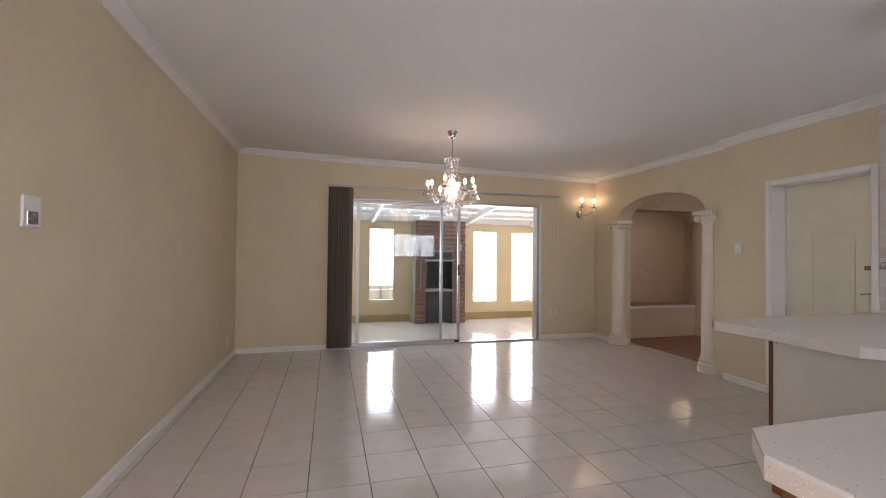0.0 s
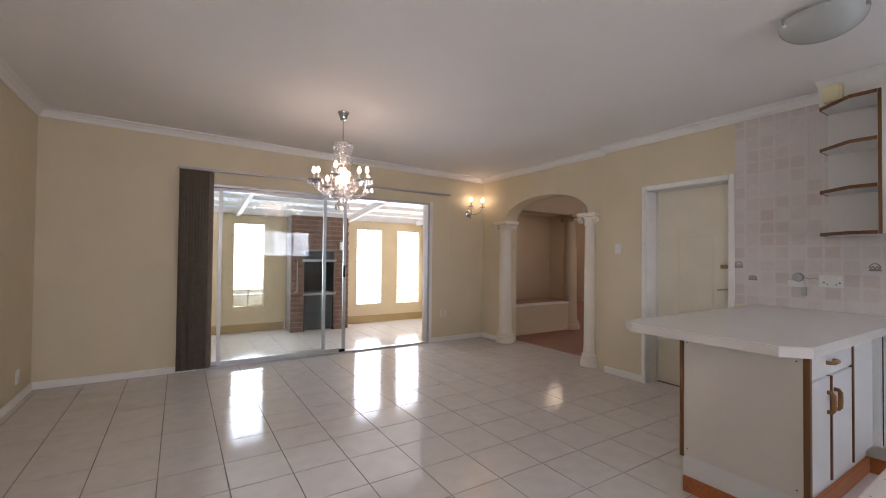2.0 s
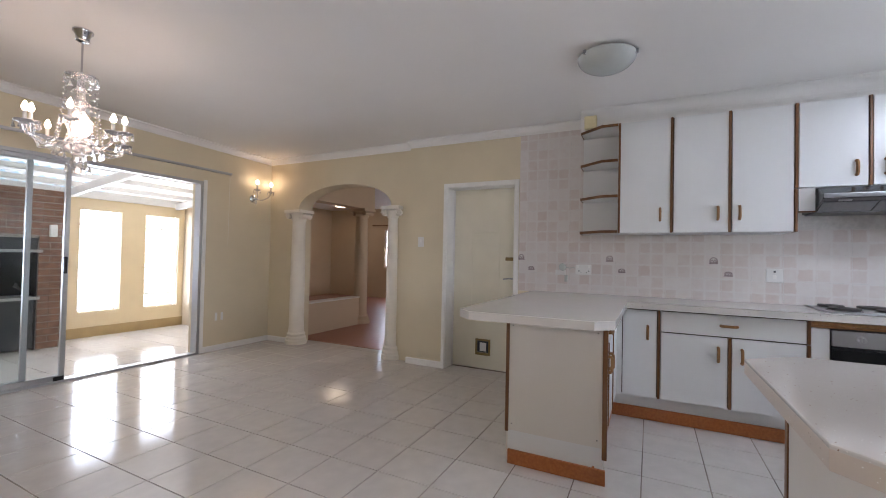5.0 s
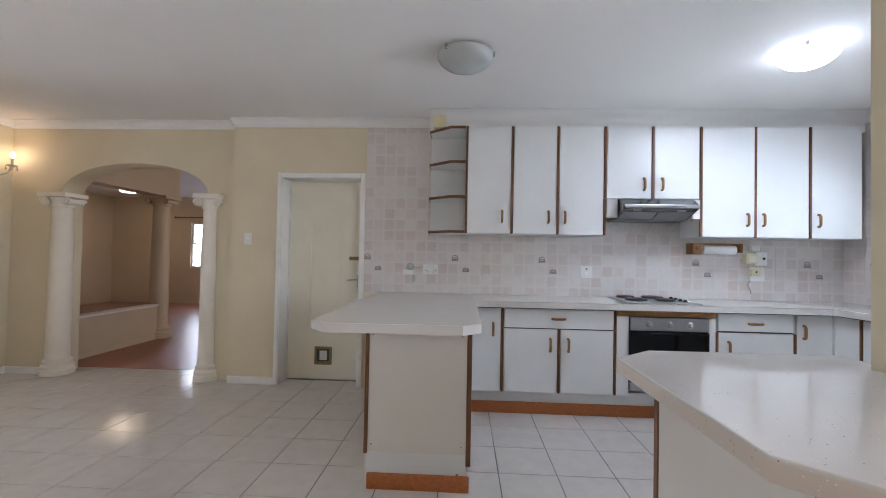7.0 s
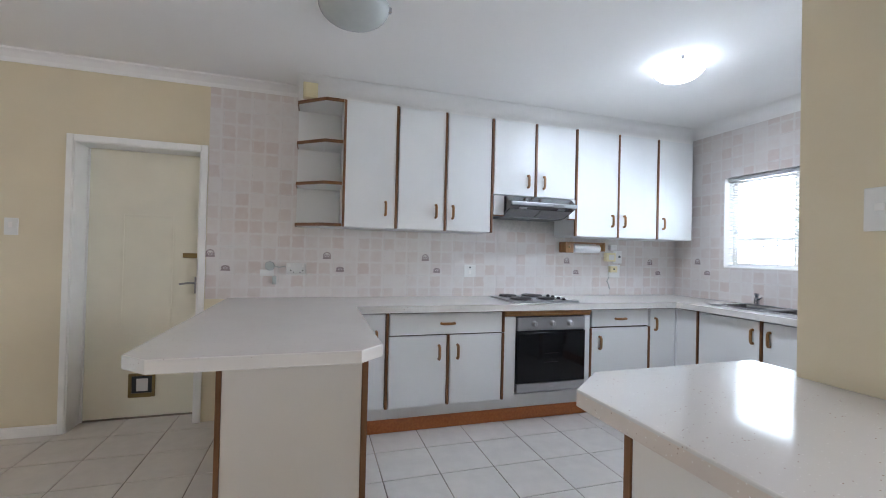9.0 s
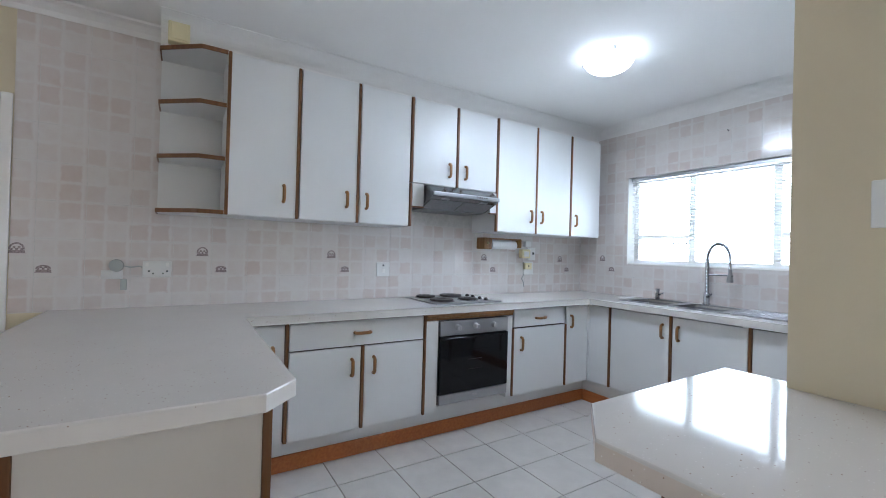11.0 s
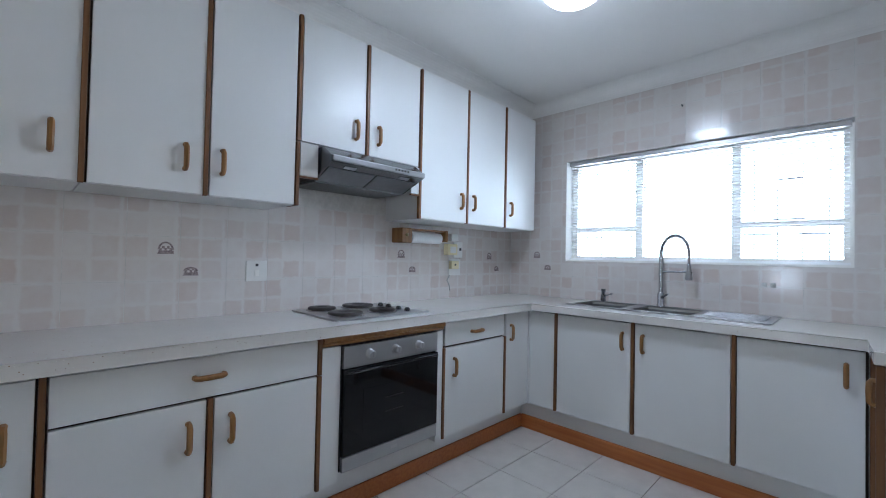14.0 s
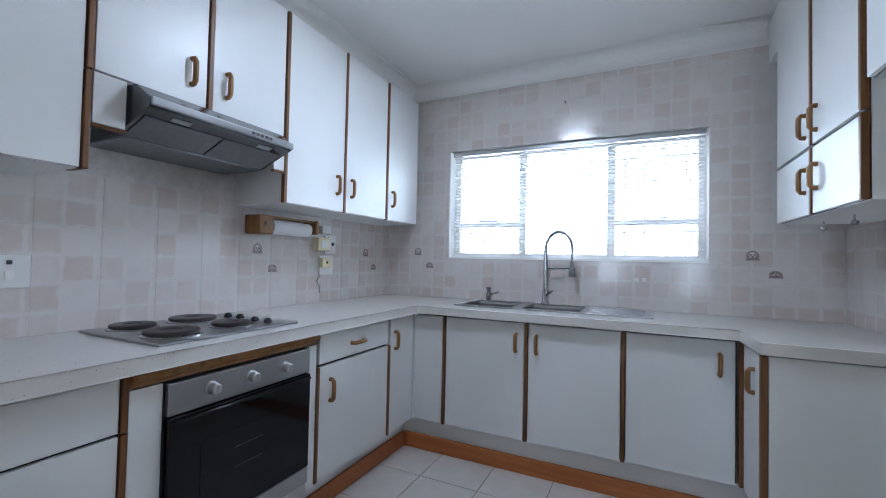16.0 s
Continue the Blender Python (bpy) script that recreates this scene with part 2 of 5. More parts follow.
M_GBLOCK = glass("glass_block", (0.98, 1.0, 0.99), 0.15, 0.92)
M_PATIO = mat("patio_yellow_paint", (0.70, 0.57, 0.37), 0.6, var=0.04, scale=3, bump=0.1)
M_OCHRE = mat("ochre_band_paint", (0.42, 0.30, 0.14), 0.6, var=0.06, scale=6)
M_WHITEWOOD = mat("white_roof_timber", (0.72, 0.70, 0.66), 0.5, var=0.04)
M_PAPER = mat("paper_towel", (0.80, 0.80, 0.80), 0.9, var=0.02, bump=0.2)
M_DARK = mat("dark_grey_plastic", (0.04, 0.045, 0.05), 0.4, var=0.1)
M_LCD = mat("lcd_grey", (0.30, 0.32, 0.28), 0.25, var=0.03)
M_MOTIF = mat("grey_rose_print", (0.31, 0.25, 0.25), 0.15, var=0.5, scale=150)
M_GROUND = mat("concrete_ground", (0.30, 0.29, 0.27), 0.9, var=0.15, scale=2)

# ---- mesh helpers ----
ORIGIN = {}


def thing(name, at, label, category, group="", kind=""):
    ob = new(name)
    ob.empty_display_size = 0.05
    ob.location = at
    ORIGIN[ob.name] = Vector(at)
    return tagged(ob, label, category, group, kind)


def part(name, bm, material, parent=None, label="", smooth=False):
    """Links a bmesh given in world coordinates as one mesh under a thing or a part."""
    at = ORIGIN[parent.name] if parent else Vector((0, 0, 0))
    bmesh.ops.translate(bm, verts=bm.verts, vec=-at)
    bmesh.ops.recalc_face_normals(bm, faces=bm.faces)
    me = bpy.data.meshes.new(name)
    bm.to_mesh(me)
    bm.free()
    me.materials.append(material)
    if smooth:
        me.polygons.foreach_set("use_smooth", [True] * len(me.polygons))
        me.set_sharp_from_angle(angle=radians(40))
    ob = new(name, me)
    ORIGIN[ob.name] = at
    if parent:
        ob.parent = parent
    if label:
        ob["label"] = label
    return ob


def structure(name, bm, material, label, category):
    return tagged(part(name, bm, material), label, category, kind="structure")


def box(x0, x1, y0, y1, z0, z1, bevel=0.0, bm=None):
    own = bmesh.new()
    x0, x1, y0, y1, z0, z1 = min(x0, x1), max(x0, x1), min(y0, y1), max(y0, y1), min(z0, z1), max(z0, z1)
    bmesh.ops.create_cube(own, size=1, matrix=Matrix.Translation(((x0 + x1) / 2, (y0 + y1) / 2, (z0 + z1) / 2)) @ Matrix.Diagonal((x1 - x0, y1 - y0, z1 - z0, 1)))
    if bevel:
        bmesh.ops.bevel(own, geom=own.edges[:], offset=bevel, segments=2, affect="EDGES", profile=0.5)
    if bm is None:
        return own
    merge(bm, own)
    return bm


def merge(bm, other):
    me = bpy.data.meshes.new("scratch")
    other.to_mesh(me)
    other.free()
    bm.from_mesh(me)
    bpy.data.meshes.remove(me)
    return bm


def boxes(rows, bevel=0.0):
    bm = bmesh.new()
    for r in rows:
        box(*r, bevel=bevel, bm=bm)
    return bm


def prism(points, z0, z1, bevel=0.0, rims=(True, True), seams=()):
    """An upright prism over a plan outline."""
    bm = bmesh.new()
    low = [bm.verts.new((x, y, z0)) for x, y in points]
    high = [bm.verts.new((x, y, z1)) for x, y in points]
    n = len(points)
    bm.faces.new(low[::-1])
    bm.faces.new(high)
    for i in range(n):
        bm.faces.new((low[i], low[(i + 1) % n], high[(i + 1) % n], high[i]))
    if bevel:
        bmesh.ops.bevel(bm, geom=[e for e in bm.edges if abs(e.verts[0].co.z - e.verts[1].co.z) < 1e-6 and rims[0 if e.verts[0].co.z < (z0 + z1) / 2 else 1] and not any(abs(e.verts[0].co.x - s) + abs(e.verts[1].co.x - s) < 1e-6 for s in seams)], offset=bevel, segments=2, affect="EDGES", profile=0.5)
    return bm


def extrude_profile(profile, a, b):
    """Sweeps a profile of (out, up) between the points a and b; out is to the left of the way from a to b."""
    a, b = Vector(a), Vector(b)
    d = (b - a).normalized()
    out = Vector((-d.y, d.x, 0)).normalized()
    bm = bmesh.new()
    ra = [bm.verts.new(a + out * o + Vector((0, 0, u))) for o, u in profile]
    rb = [bm.verts.new(b + out * o + Vector((0, 0, u))) for o, u in profile]
    n = len(profile)
    bm.faces.new(ra)
    bm.faces.new(rb[::-1])
    for i in range(n):
        bm.faces.new((ra[i], rb[i], rb[(i + 1) % n], ra[(i + 1) % n]))
    return bm


def tube(points, r, sides=10, bm=None):
    """A round bar along points; r is one radius or one for each point."""
    bm = bm or bmesh.new()
    pts = [Vector(p) for p in points]
    rs = r if isinstance(r, (list, tuple)) else [r] * len(pts)
    rings, side = [], None
    for i, p in enumerate(pts):
        d = (pts[min(i + 1, len(pts) - 1)] - pts[max(i - 1, 0)]).normalized()
        if side is None:
            side = d.orthogonal().normalized()
        side = (side - d * side.dot(d)).normalized()
        up = d.cross(side)
        rings.append([bm.verts.new(p + rs[i] * (math.cos(a) * side + math.sin(a) * up)) for a in (2 * math.pi * k / sides for k in range(sides))])
    for ra, rb in zip(rings, rings[1:]):
        for k in range(sides):
            bm.faces.new((ra[k], ra[(k + 1) % sides], rb[(k + 1) % sides], rb[k]))
    bm.faces.new(rings[0][::-1])
    bm.faces.new(rings[-1])
    return bm


def lathe(profile, at, sides=24, bm=None, flute=0.0, turn=None):
    """A solid of revolution: profile of (radius, height) about the upright line through at."""
    own = bmesh.new()
    rings = []
    for r, h in profile:
        ring = []
        for k in range(sides):
            a = 2 * math.pi * k / sides
            rr = r * (1 - (flute if k % 2 else 0))
            ring.append(own.verts.new((rr * math.cos(a), rr * math.sin(a), h)))
        rings.append(ring)
    for ra, rb in zip(rings, rings[1:]):
        for k in range(sides):
            own.faces.new((ra[k], ra[(k + 1) % sides], rb[(k + 1) % sides], rb[k]))
    own.faces.new(rings[0][::-1])
    own.faces.new(rings[-1])
    bmesh.ops.transform(own, matrix=Matrix.Translation(at) @ (turn or Matrix.Identity(4)), verts=own.verts)
    if bm is None:
        return own
    return merge(bm, own)


# ---- plan ----
X_LEFT, X_RIGHT, X_ARCH = -1.08, 4.26, 4.33
Y_BACK, Y_WIN, Y_FRONT = 6.16, -2.02, -2.02
Y_JOG = 3.77
X_KIT_W, Y_PART, X_PART = 1.33, 0.12, 1.71
TOP, UNDER = 0.932, 0.882


def ceil_z(x):
    return 2.70 - 0.0187 * (x + 1.08)


def wall_x(name, x0, x1, y0, y1, holes, material, label, z1=2.85):
    """A wall along y between x0 and x1, with rectangular holes (ya, yb, za, zb)."""
    rows, at = [], y0
    for ya, yb, za, zb in sorted(holes):
        rows.append((x0, x1, at, ya, 0, z1))
        if za > 0:
            rows.append((x0, x1, ya, yb, 0, za))
        rows.append((x0, x1, ya, yb, zb, z1))
        at = yb
    rows.append((x0, x1, at, y1, 0, z1))
    return structure(name, boxes(rows), material, label, "wall")


def wall_y(name, y0, y1, x0, x1, holes, material, label, z1=2.85):
    rows, at = [], x0
    for xa, xb, za, zb in sorted(holes):
        rows.append((at, xa, y0, y1, 0, z1))
        if za > 0:
            rows.append((xa, xb, y0, y1, 0, za))
        rows.append((xa, xb, y0, y1, zb, z1))
        at = xb
    rows.append((at, x1, y0, y1, 0, z1))
    return structure(name, boxes(rows), material, label, "wall")


# ---- large structure ----
floor = structure("floor", box(X_LEFT - 0.2, 4.64, Y_WIN - 0.2, Y_BACK + 0.2, -0.12, -0.004), M_GROUT, "grey grout bed under the glazed floor tiles", "floor")
structure("ground", box(-60, 60, -60, 60, -0.3, -0.14), M_GROUND, "grey concrete ground around the house", "ground")
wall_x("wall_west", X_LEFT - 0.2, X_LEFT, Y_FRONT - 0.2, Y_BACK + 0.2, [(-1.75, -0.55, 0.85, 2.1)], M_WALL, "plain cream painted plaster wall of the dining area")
wall_y("wall_north", Y_BACK, Y_BACK + 0.2, X_LEFT, X_ARCH + 0.24, [(0.28, 3.30, 0.0, 2.12)], M_WALL, "cream painted wall with the wide sliding door opening")
wall_x("wall_east", X_RIGHT, X_RIGHT + 0.24, Y_WIN - 0.2, Y_JOG, [(2.475, 3.285, 0.0, 2.045)], M_WALL, "cream painted wall with a recessed door")
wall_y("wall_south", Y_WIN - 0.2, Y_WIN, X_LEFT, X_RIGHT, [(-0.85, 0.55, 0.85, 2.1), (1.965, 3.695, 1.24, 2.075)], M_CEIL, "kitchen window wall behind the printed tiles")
wall_y("wall_partition", Y_PART - 0.12, Y_PART, 0.84, X_PART, [], M_WALL, "cream painted wall stub at the end of the worktop")
wall_x("wall_kitchen_west", X_KIT_W - 0.12, X_KIT_W, Y_WIN, Y_PART - 0.12, [], M_WGROUT, "kitchen side wall behind the hanging cabinets")


def arch_wall():
    """The set-back wall with the arched opening: two piers and a lintel cut to a flattened arch."""
    x0, x1 = X_ARCH, X_ARCH + 0.24
    ya, yb, spring, rise = 4.07, 5.61, 1.85, 0.325
    bm = boxes([(x0, x1, Y_JOG, ya, 0, 2.85), (x0, x1, yb, Y_BACK, 0, 2.85)])
    n = 28
    mid, half = (ya + yb) / 2, (yb - ya) / 2
    pts = [(mid - half * math.cos(math.pi * i / n), spring + rise * math.sin(math.pi * i / n) ** 0.9) for i in range(n + 1)]
    for (y0, z0), (y1, z1) in zip(pts, pts[1:]):
        vs = [bm.verts.new((x, y, z)) for x in (x0, x1) for y, z in ((y0, z0), (y1, z1), (y1, 2.85), (y0, 2.85))]
        for f in ((0, 1, 2, 3), (7, 6, 5, 4), (0, 4, 5, 1), (3, 2, 6, 7)):
            bm.faces.new([vs[i] for i in f])
    bmesh.ops.remove_doubles(bm, verts=bm.verts, dist=0.0005)
    return structure("wall_arch", bm, M_WALL, "set-back cream wall with an arched opening", "wall")


arch_wall()


def sheet_ceiling():
    bm = bmesh.new()
    c = []
    for x in (X_LEFT - 0.1, X_ARCH + 0.12):
        for y in (Y_WIN - 0.1, Y_BACK + 0.1):
            c.append((x, y, ceil_z(x)))
    lo = [bm.verts.new(p) for p in c]
    hi = [bm.verts.new((p[0], p[1], p[2] + 0.06)) for p in c]
    for f in ((0, 1, 3, 2), (4, 6, 7, 5)):
        bm.faces.new([(lo + hi)[i] for i in f])
    for a, b in ((0, 1), (1, 3), (3, 2), (2, 0)):
        bm.faces.new((lo[a], lo[b], hi[b], hi[a]))
    structure("ceiling", bm, M_CEIL, "plain white painted ceiling, faintly sloping", "ceiling")


sheet_ceiling()
CORNICE = [(0, 0.02), (0, -0.075), (0.012, -0.075), (0.022, -0.05), (0.05, -0.022), (0.075, -0.012), (0.075, 0.02)]


COVE = [(0, 0.02), (0, -0.095)] + [(0.10 - 0.098 * math.cos(i * math.pi / 16), -0.095 + 0.093 * math.sin(i * math.pi / 16)) for i in range(9)] + [(0.104, 0.02)]


def cornice(a, b, profile=CORNICE):
    structure("cornice", extrude_profile(profile, (*a, ceil_z(a[0])), (*b, ceil_z(b[0]))), M_CEIL, "white coved plaster cornice", "cornice")


def skirting(a, b, h=0.07):
    structure("baseboard", extrude_profile([(0, 0), (0, h), (0.008, h), (0.014, h - 0.01), (0.014, 0)], (*a, 0.001), (*b, 0.001)), M_TRIM, "white painted baseboard", "baseboard")


cornice((X_LEFT, Y_BACK), (X_LEFT, Y_FRONT))
cornice((X_ARCH, Y_BACK), (X_LEFT, Y_BACK))
cornice((X_ARCH, Y_JOG), (X_ARCH, Y_BACK))
cornice((X_RIGHT, 1.80), (X_RIGHT, Y_JOG))
cornice((X_RIGHT, Y_JOG), (X_ARCH, Y_JOG))
cornice((1.69, Y_WIN), (4.05, Y_WIN), COVE)
cornice((4.05, Y_WIN), (4.05, 1.80), COVE)
cornice((X_PART, Y_PART), (0.84, Y_PART))
skirting((X_LEFT, Y_BACK), (X_LEFT, Y_FRONT))
skirting((0.26, Y_BACK), (X_LEFT, Y_BACK))
skirting((X_ARCH, Y_BACK), (3.34, Y_BACK))
skirting((X_ARCH, 5.78), (X_ARCH, Y_BACK))
skirting((X_RIGHT, 3.31), (X_RIGHT, Y_JOG))

# ---- kitchen units ----
F_EAST, F_SOUTH, F_UP = 3.66, -1.43, 3.905


def bow_handle(parent, at, out, along, length=0.098, reach=0.024, r=0.0088):
    """A turned wooden bow handle: at its middle on the door, out from it, along its length."""
    at, out, along = Vector(at), Vector(out).normalized(), Vector(along).normalized()
    h = length / 2
    pts = [at - along * h, at - along * h + out * reach * 0.7, at - along * (h - 0.012) + out * reach, at + out * reach * 1.05,
           at + along * (h - 0.012) + out * reach, at + along * h + out * reach * 0.7, at + along * h]
    return part("handle", tube(pts, [r * 1.2, r * 1.05, r * 1.2, r * 1.2, r * 1.2, r * 1.05, r * 1.2], 8), M_HANDLE, parent, "brown wooden bow handle", True)


def oriented(face, a0, a1, d0, d1, z0, z1):
    """A box by the unit's own axes: a along the front, d out of it (0 the front plane, negative inwards)."""
    kind, plane = face
    if kind == "W":
        return (plane - d1, plane - d0, a0, a1, z0, z1)
    if kind == "N":
        return (a0, a1, plane + d0, plane + d1, z0, z1)
    if kind == "E":
        return (plane + d0, plane + d1, a0, a1, z0, z1)
    return (a0, a1, plane - d1, plane - d0, z0, z1)


OUT = {"W": (-1, 0, 0), "N": (0, 1, 0), "E": (1, 0, 0), "S": (0, -1, 0)}


def panel(parent, face, a0, a1, z0, z1, name="door", handle=None, strips=(), gap=0.0028):
    """A door or drawer front 18 mm thick, with its handle and its wooden edge strips."""
    ob = part(name, box(*oriented(face, a0 + gap, a1 - gap, -0.018, 0.0, z0 + gap, z1 - (0.0075 if z1 == B1 else gap)), bevel=0.0015), M_LAM, parent)
    if handle:
        a, z, way = handle
        p = oriented(face, a, a, 0, 0, z, z)
        along = (0, 0, 1) if way == "v" else ((0, 1, 0) if face[0] in "WE" else (1, 0, 0))
        bow_handle(ob, (p[0], p[2], p[4]), OUT[face[0]], along)
    for s in strips:
        part("edge_strip", box(*oriented(face, s - 0.009, s + 0.009, -0.017, 0.007, z0, z1), bevel=0.003), M_STRIP, ob, "brown wooden edge strip")
    return ob


def cabinet(name, face, a0, a1, depth, z0, z1, label, category="cabinet", group=""):
    p = oriented(face, (a0 + a1) / 2, (a0 + a1) / 2, 0, 0, z0, z0)
    root = thing(name, (p[0], p[2], p[4]), label, category, group)
    part("body", box(*oriented(face, a0 + 0.001, a1 - 0.001, -depth, -0.0205, z0, z1), bevel=0.001), M_LAM, root)
    # dark plate: brown carcass edge with the shade of the door gaps painted in
    part("gap_shade_edge", box(*oriented(face, a0 + 0.004, a1 - 0.004, -0.0203, -0.0188, z0 + 0.004, z1 - 0.0005)), M_GAP_SHADE, root, "dark carcass edge with the gap shade in its colour")
    return root


B0, B1 = 0.20, 0.876  # foot and head of the base units
W_UP = ("W", F_UP)
D_UP = X_RIGHT - F_UP - 0.008
Z0, Z1 = 1.49, 2.435
UP = "white wall cabinet with brown wooden edges hung on the tiled wall"
c = cabinet("wall_cabinet", W_UP, 1.066, 1.468, D_UP, Z0, Z1, UP, "wall cabinet", "wall cabinets")
panel(c, W_UP, 1.066, 1.455, Z0, Z1, handle=(1.145, 1.64, "v"), strips=(1.458,))
c = cabinet("wall_cabinet", W_UP, 0.274, 1.064, D_UP, Z0, Z1, "double white wall cabinet with brown wooden edges", "wall cabinet", "wall cabinets")
panel(c, W_UP, 0.668, 1.050, Z0, Z1, handle=(0.745, 1.64, "v"), strips=(1.064,))
panel(c, W_UP, 0.274, 0.655, Z0, Z1, handle=(0.605, 1.64, "v"), strips=(0.668,))
part("edge_strip", box(*oriented(W_UP, 0.255, 0.273, -0.10, 0.007, Z0, 1.806), bevel=0.003), M_STRIP, c, "brown wooden edge strip")
c = cabinet("wall_cabinet", W_UP, -0.540, 0.272, D_UP, 1.81, Z1, "short double white wall cabinet above the cooker hood", "wall cabinet", "wall cabinets")
panel(c, W_UP, -0.130, 0.250, 1.81, Z1, handle=(-0.065, 1.935, "v"), strips=(0.262,))
panel(c, W_UP, -0.530, -0.152, 1.81, Z1, handle=(-0.215, 1.935, "v"), strips=(-0.141,))
panel(c, W_UP, 0.152, 0.252, 1.64, 1.808, "filler_panel")
part("edge_strip", box(*oriented(W_UP, 0.152, 0.253, -0.016, 0.004, 1.630, 1.640), bevel=0.002), M_STRIP, c)
panel(c, W_UP, -0.540, -0.470, 1.64, 1.808, "filler_panel")
part("edge_strip", box(*oriented(W_UP, -0.540, -0.470, -0.016, 0.004, 1.630, 1.640), bevel=0.002), M_STRIP, c)
c = cabinet("wall_cabinet", W_UP, -1.437, -0.542, D_UP, Z0, Z1, "double white wall cabinet with brown wooden edges", "wall cabinet", "wall cabinets")
panel(c, W_UP, -0.988, -0.555, Z0, Z1, handle=(-0.925, 1.64, "v"), strips=(-0.544,))
panel(c, W_UP, -1.430, -1.002, Z0, Z1, handle=(-1.055, 1.64, "v"), strips=(-0.993,))
c = cabinet("wall_cabinet", W_UP, -1.858, -1.439, D_UP, Z0, Z1, "white wall cabinet beside the window wall", "wall cabinet", "wall cabinets")
panel(c, W_UP, -1.858, -1.452, Z0, Z1, handle=(-1.505, 1.64, "v"), strips=(-1.441,))

# open corner shelves at the end of the wall cabinets
sh = thing("corner_shelf", (4.1, 1.63, Z0), "open white end shelf unit with four brown-edged shelves", "shelf unit")
part("back_panel", box(4.235, 4.252, 1.47, 1.80, Z0, 2.432), M_LAM, sh)
for z in (1.492, 1.80, 2.108, 2.414):
    outline = [(F_UP, 1.470), (F_UP, 1.60), (4.07, 1.795), (4.234, 1.795), (4.234, 1.470)]
    s = part("shelf", prism(outline, z, z + 0.019), M_LAM, sh)
    edge = [(F_UP - 0.008, 1.470), (F_UP - 0.008, 1.603), (4.065, 1.803), (4.234, 1.803), (4.234, 1.796), (4.069, 1.796), (F_UP - 0.0005, 1.6005), (F_UP - 0.0005, 1.470)]
    part("edge_strip", prism(edge, z - 0.002, z + 0.021), M_STRIP, s, "brown wooden lipping")

structure("bulkhead", boxes([(4.05, X_RIGHT, -2.02, 1.80, Z1 + 0.003, 2.72)]), M_CEIL, "white plastered bulkhead above the wall cabinets", "bulkhead")

# base units along the east wall
W_LO = ("W", F_EAST)
D_LO = X_RIGHT - F_EAST - 0.01
BASE = "white base cabinet with brown wooden edges under the worktop"
c = cabinet("base_cabinet", W_LO, 1.148, 1.44, D_LO, B0, B1, "narrow white corner base cabinet under the worktop", "base cabinet", "base cabinets")
panel(c, W_LO, 1.16, 1.405, B0, B1, handle=(1.225, 0.70, "v"), strips=(1.148,))
c = cabinet("base_cabinet", W_LO, 0.252, 1.136, D_LO, B0, B1, "white base cabinet with one wide drawer over two doors", "base cabinet", "base cabinets")
panel(c, W_LO, 0.262, 1.136, 0.714, B1, "drawer_front", handle=(0.70, 0.795, "h"), strips=(0.252,))
panel(c, W_LO, 0.705, 1.136, B0, 0.710, handle=(0.765, 0.585, "v"), strips=(0.694,))
panel(c, W_LO, 0.262, 0.683, B0, 0.710, handle=(0.622, 0.585, "v"), strips=(0.252,))
c = cabinet("base_cabinet", W_LO, -1.132, -0.545, D_LO, B0, B1, "white base cabinet with a drawer over a door", "base cabinet", "base cabinets")
panel(c, W_LO, -1.122, -0.545, 0.730, B1, "drawer_front", handle=(-0.83, 0.795, "h"))
panel(c, W_LO, -1.122, -0.545, B0, 0.722, handle=(-0.625, 0.60, "v"), strips=(-1.131, -0.538))
c = cabinet("base_cabinet", W_LO, -1.418, -1.143, D_LO, B0, B1, "narrow white base cabinet in the corner", "base cabinet", "base cabinets")
panel(c, W_LO, -1.415, -1.143, B0, B1, handle=(-1.195, 0.74, "v"))

cf = thing("corner_filler", (3.66, 1.42, B0), "narrow white filler post in the inner cabinet corner", "filler panel")
part("post", box(3.640, 3.664, 1.408, 1.447, B0, B1, bevel=0.001), M_LAM, cf)
cf = thing("corner_filler", (3.66, -1.42, B0), "narrow white filler post in the inner cabinet corner", "filler panel")
part("post", box(3.652, 3.676, -1.452, -1.419, B0, B1, bevel=0.001), M_LAM, cf)
# oven in its housing
hs = thing("oven_housing", (F_EAST, -0.14, B0), "white oven housing framed with brown wooden strips", "oven housing")
part("side_panel", box(F_EAST, 4.20, 0.146, 0.240, B0, 0.828, bevel=0.001), M_LAM, hs)
part("side_panel", box(F_EAST, 4.20, -0.527, -0.478, B0, 0.828, bevel=0.001), M_LAM, hs)
part("top_rail", boxes([(F_EAST - 0.010, F_EAST + 0.02, -0.530, 0.245, 0.834, 0.852), (F_EAST - 0.022, F_EAST + 0.02, -0.530, 0.245, 0.8525, 0.876)], 0.006), M_HANDLE, hs, "moulded wooden rail")
part("back_panel", box(4.21, 4.24, -0.527, 0.24, B0, 0.86), M_LAM, hs)
ov = thing("oven", (F_EAST, -0.165, 0.24), "built-in steel oven with a black glass door and three knobs", "oven")
part("body", box(F_EAST + 0.004, 4.18, -0.472, 0.140, 0.242, 0.826), M_DARK, ov)
cp = part("control_panel", box(F_EAST - 0.016, F_EAST + 0.003, -0.470, 0.138, 0.722, 0.824, bevel=0.003), M_STEEL, ov, "brushed steel control panel")
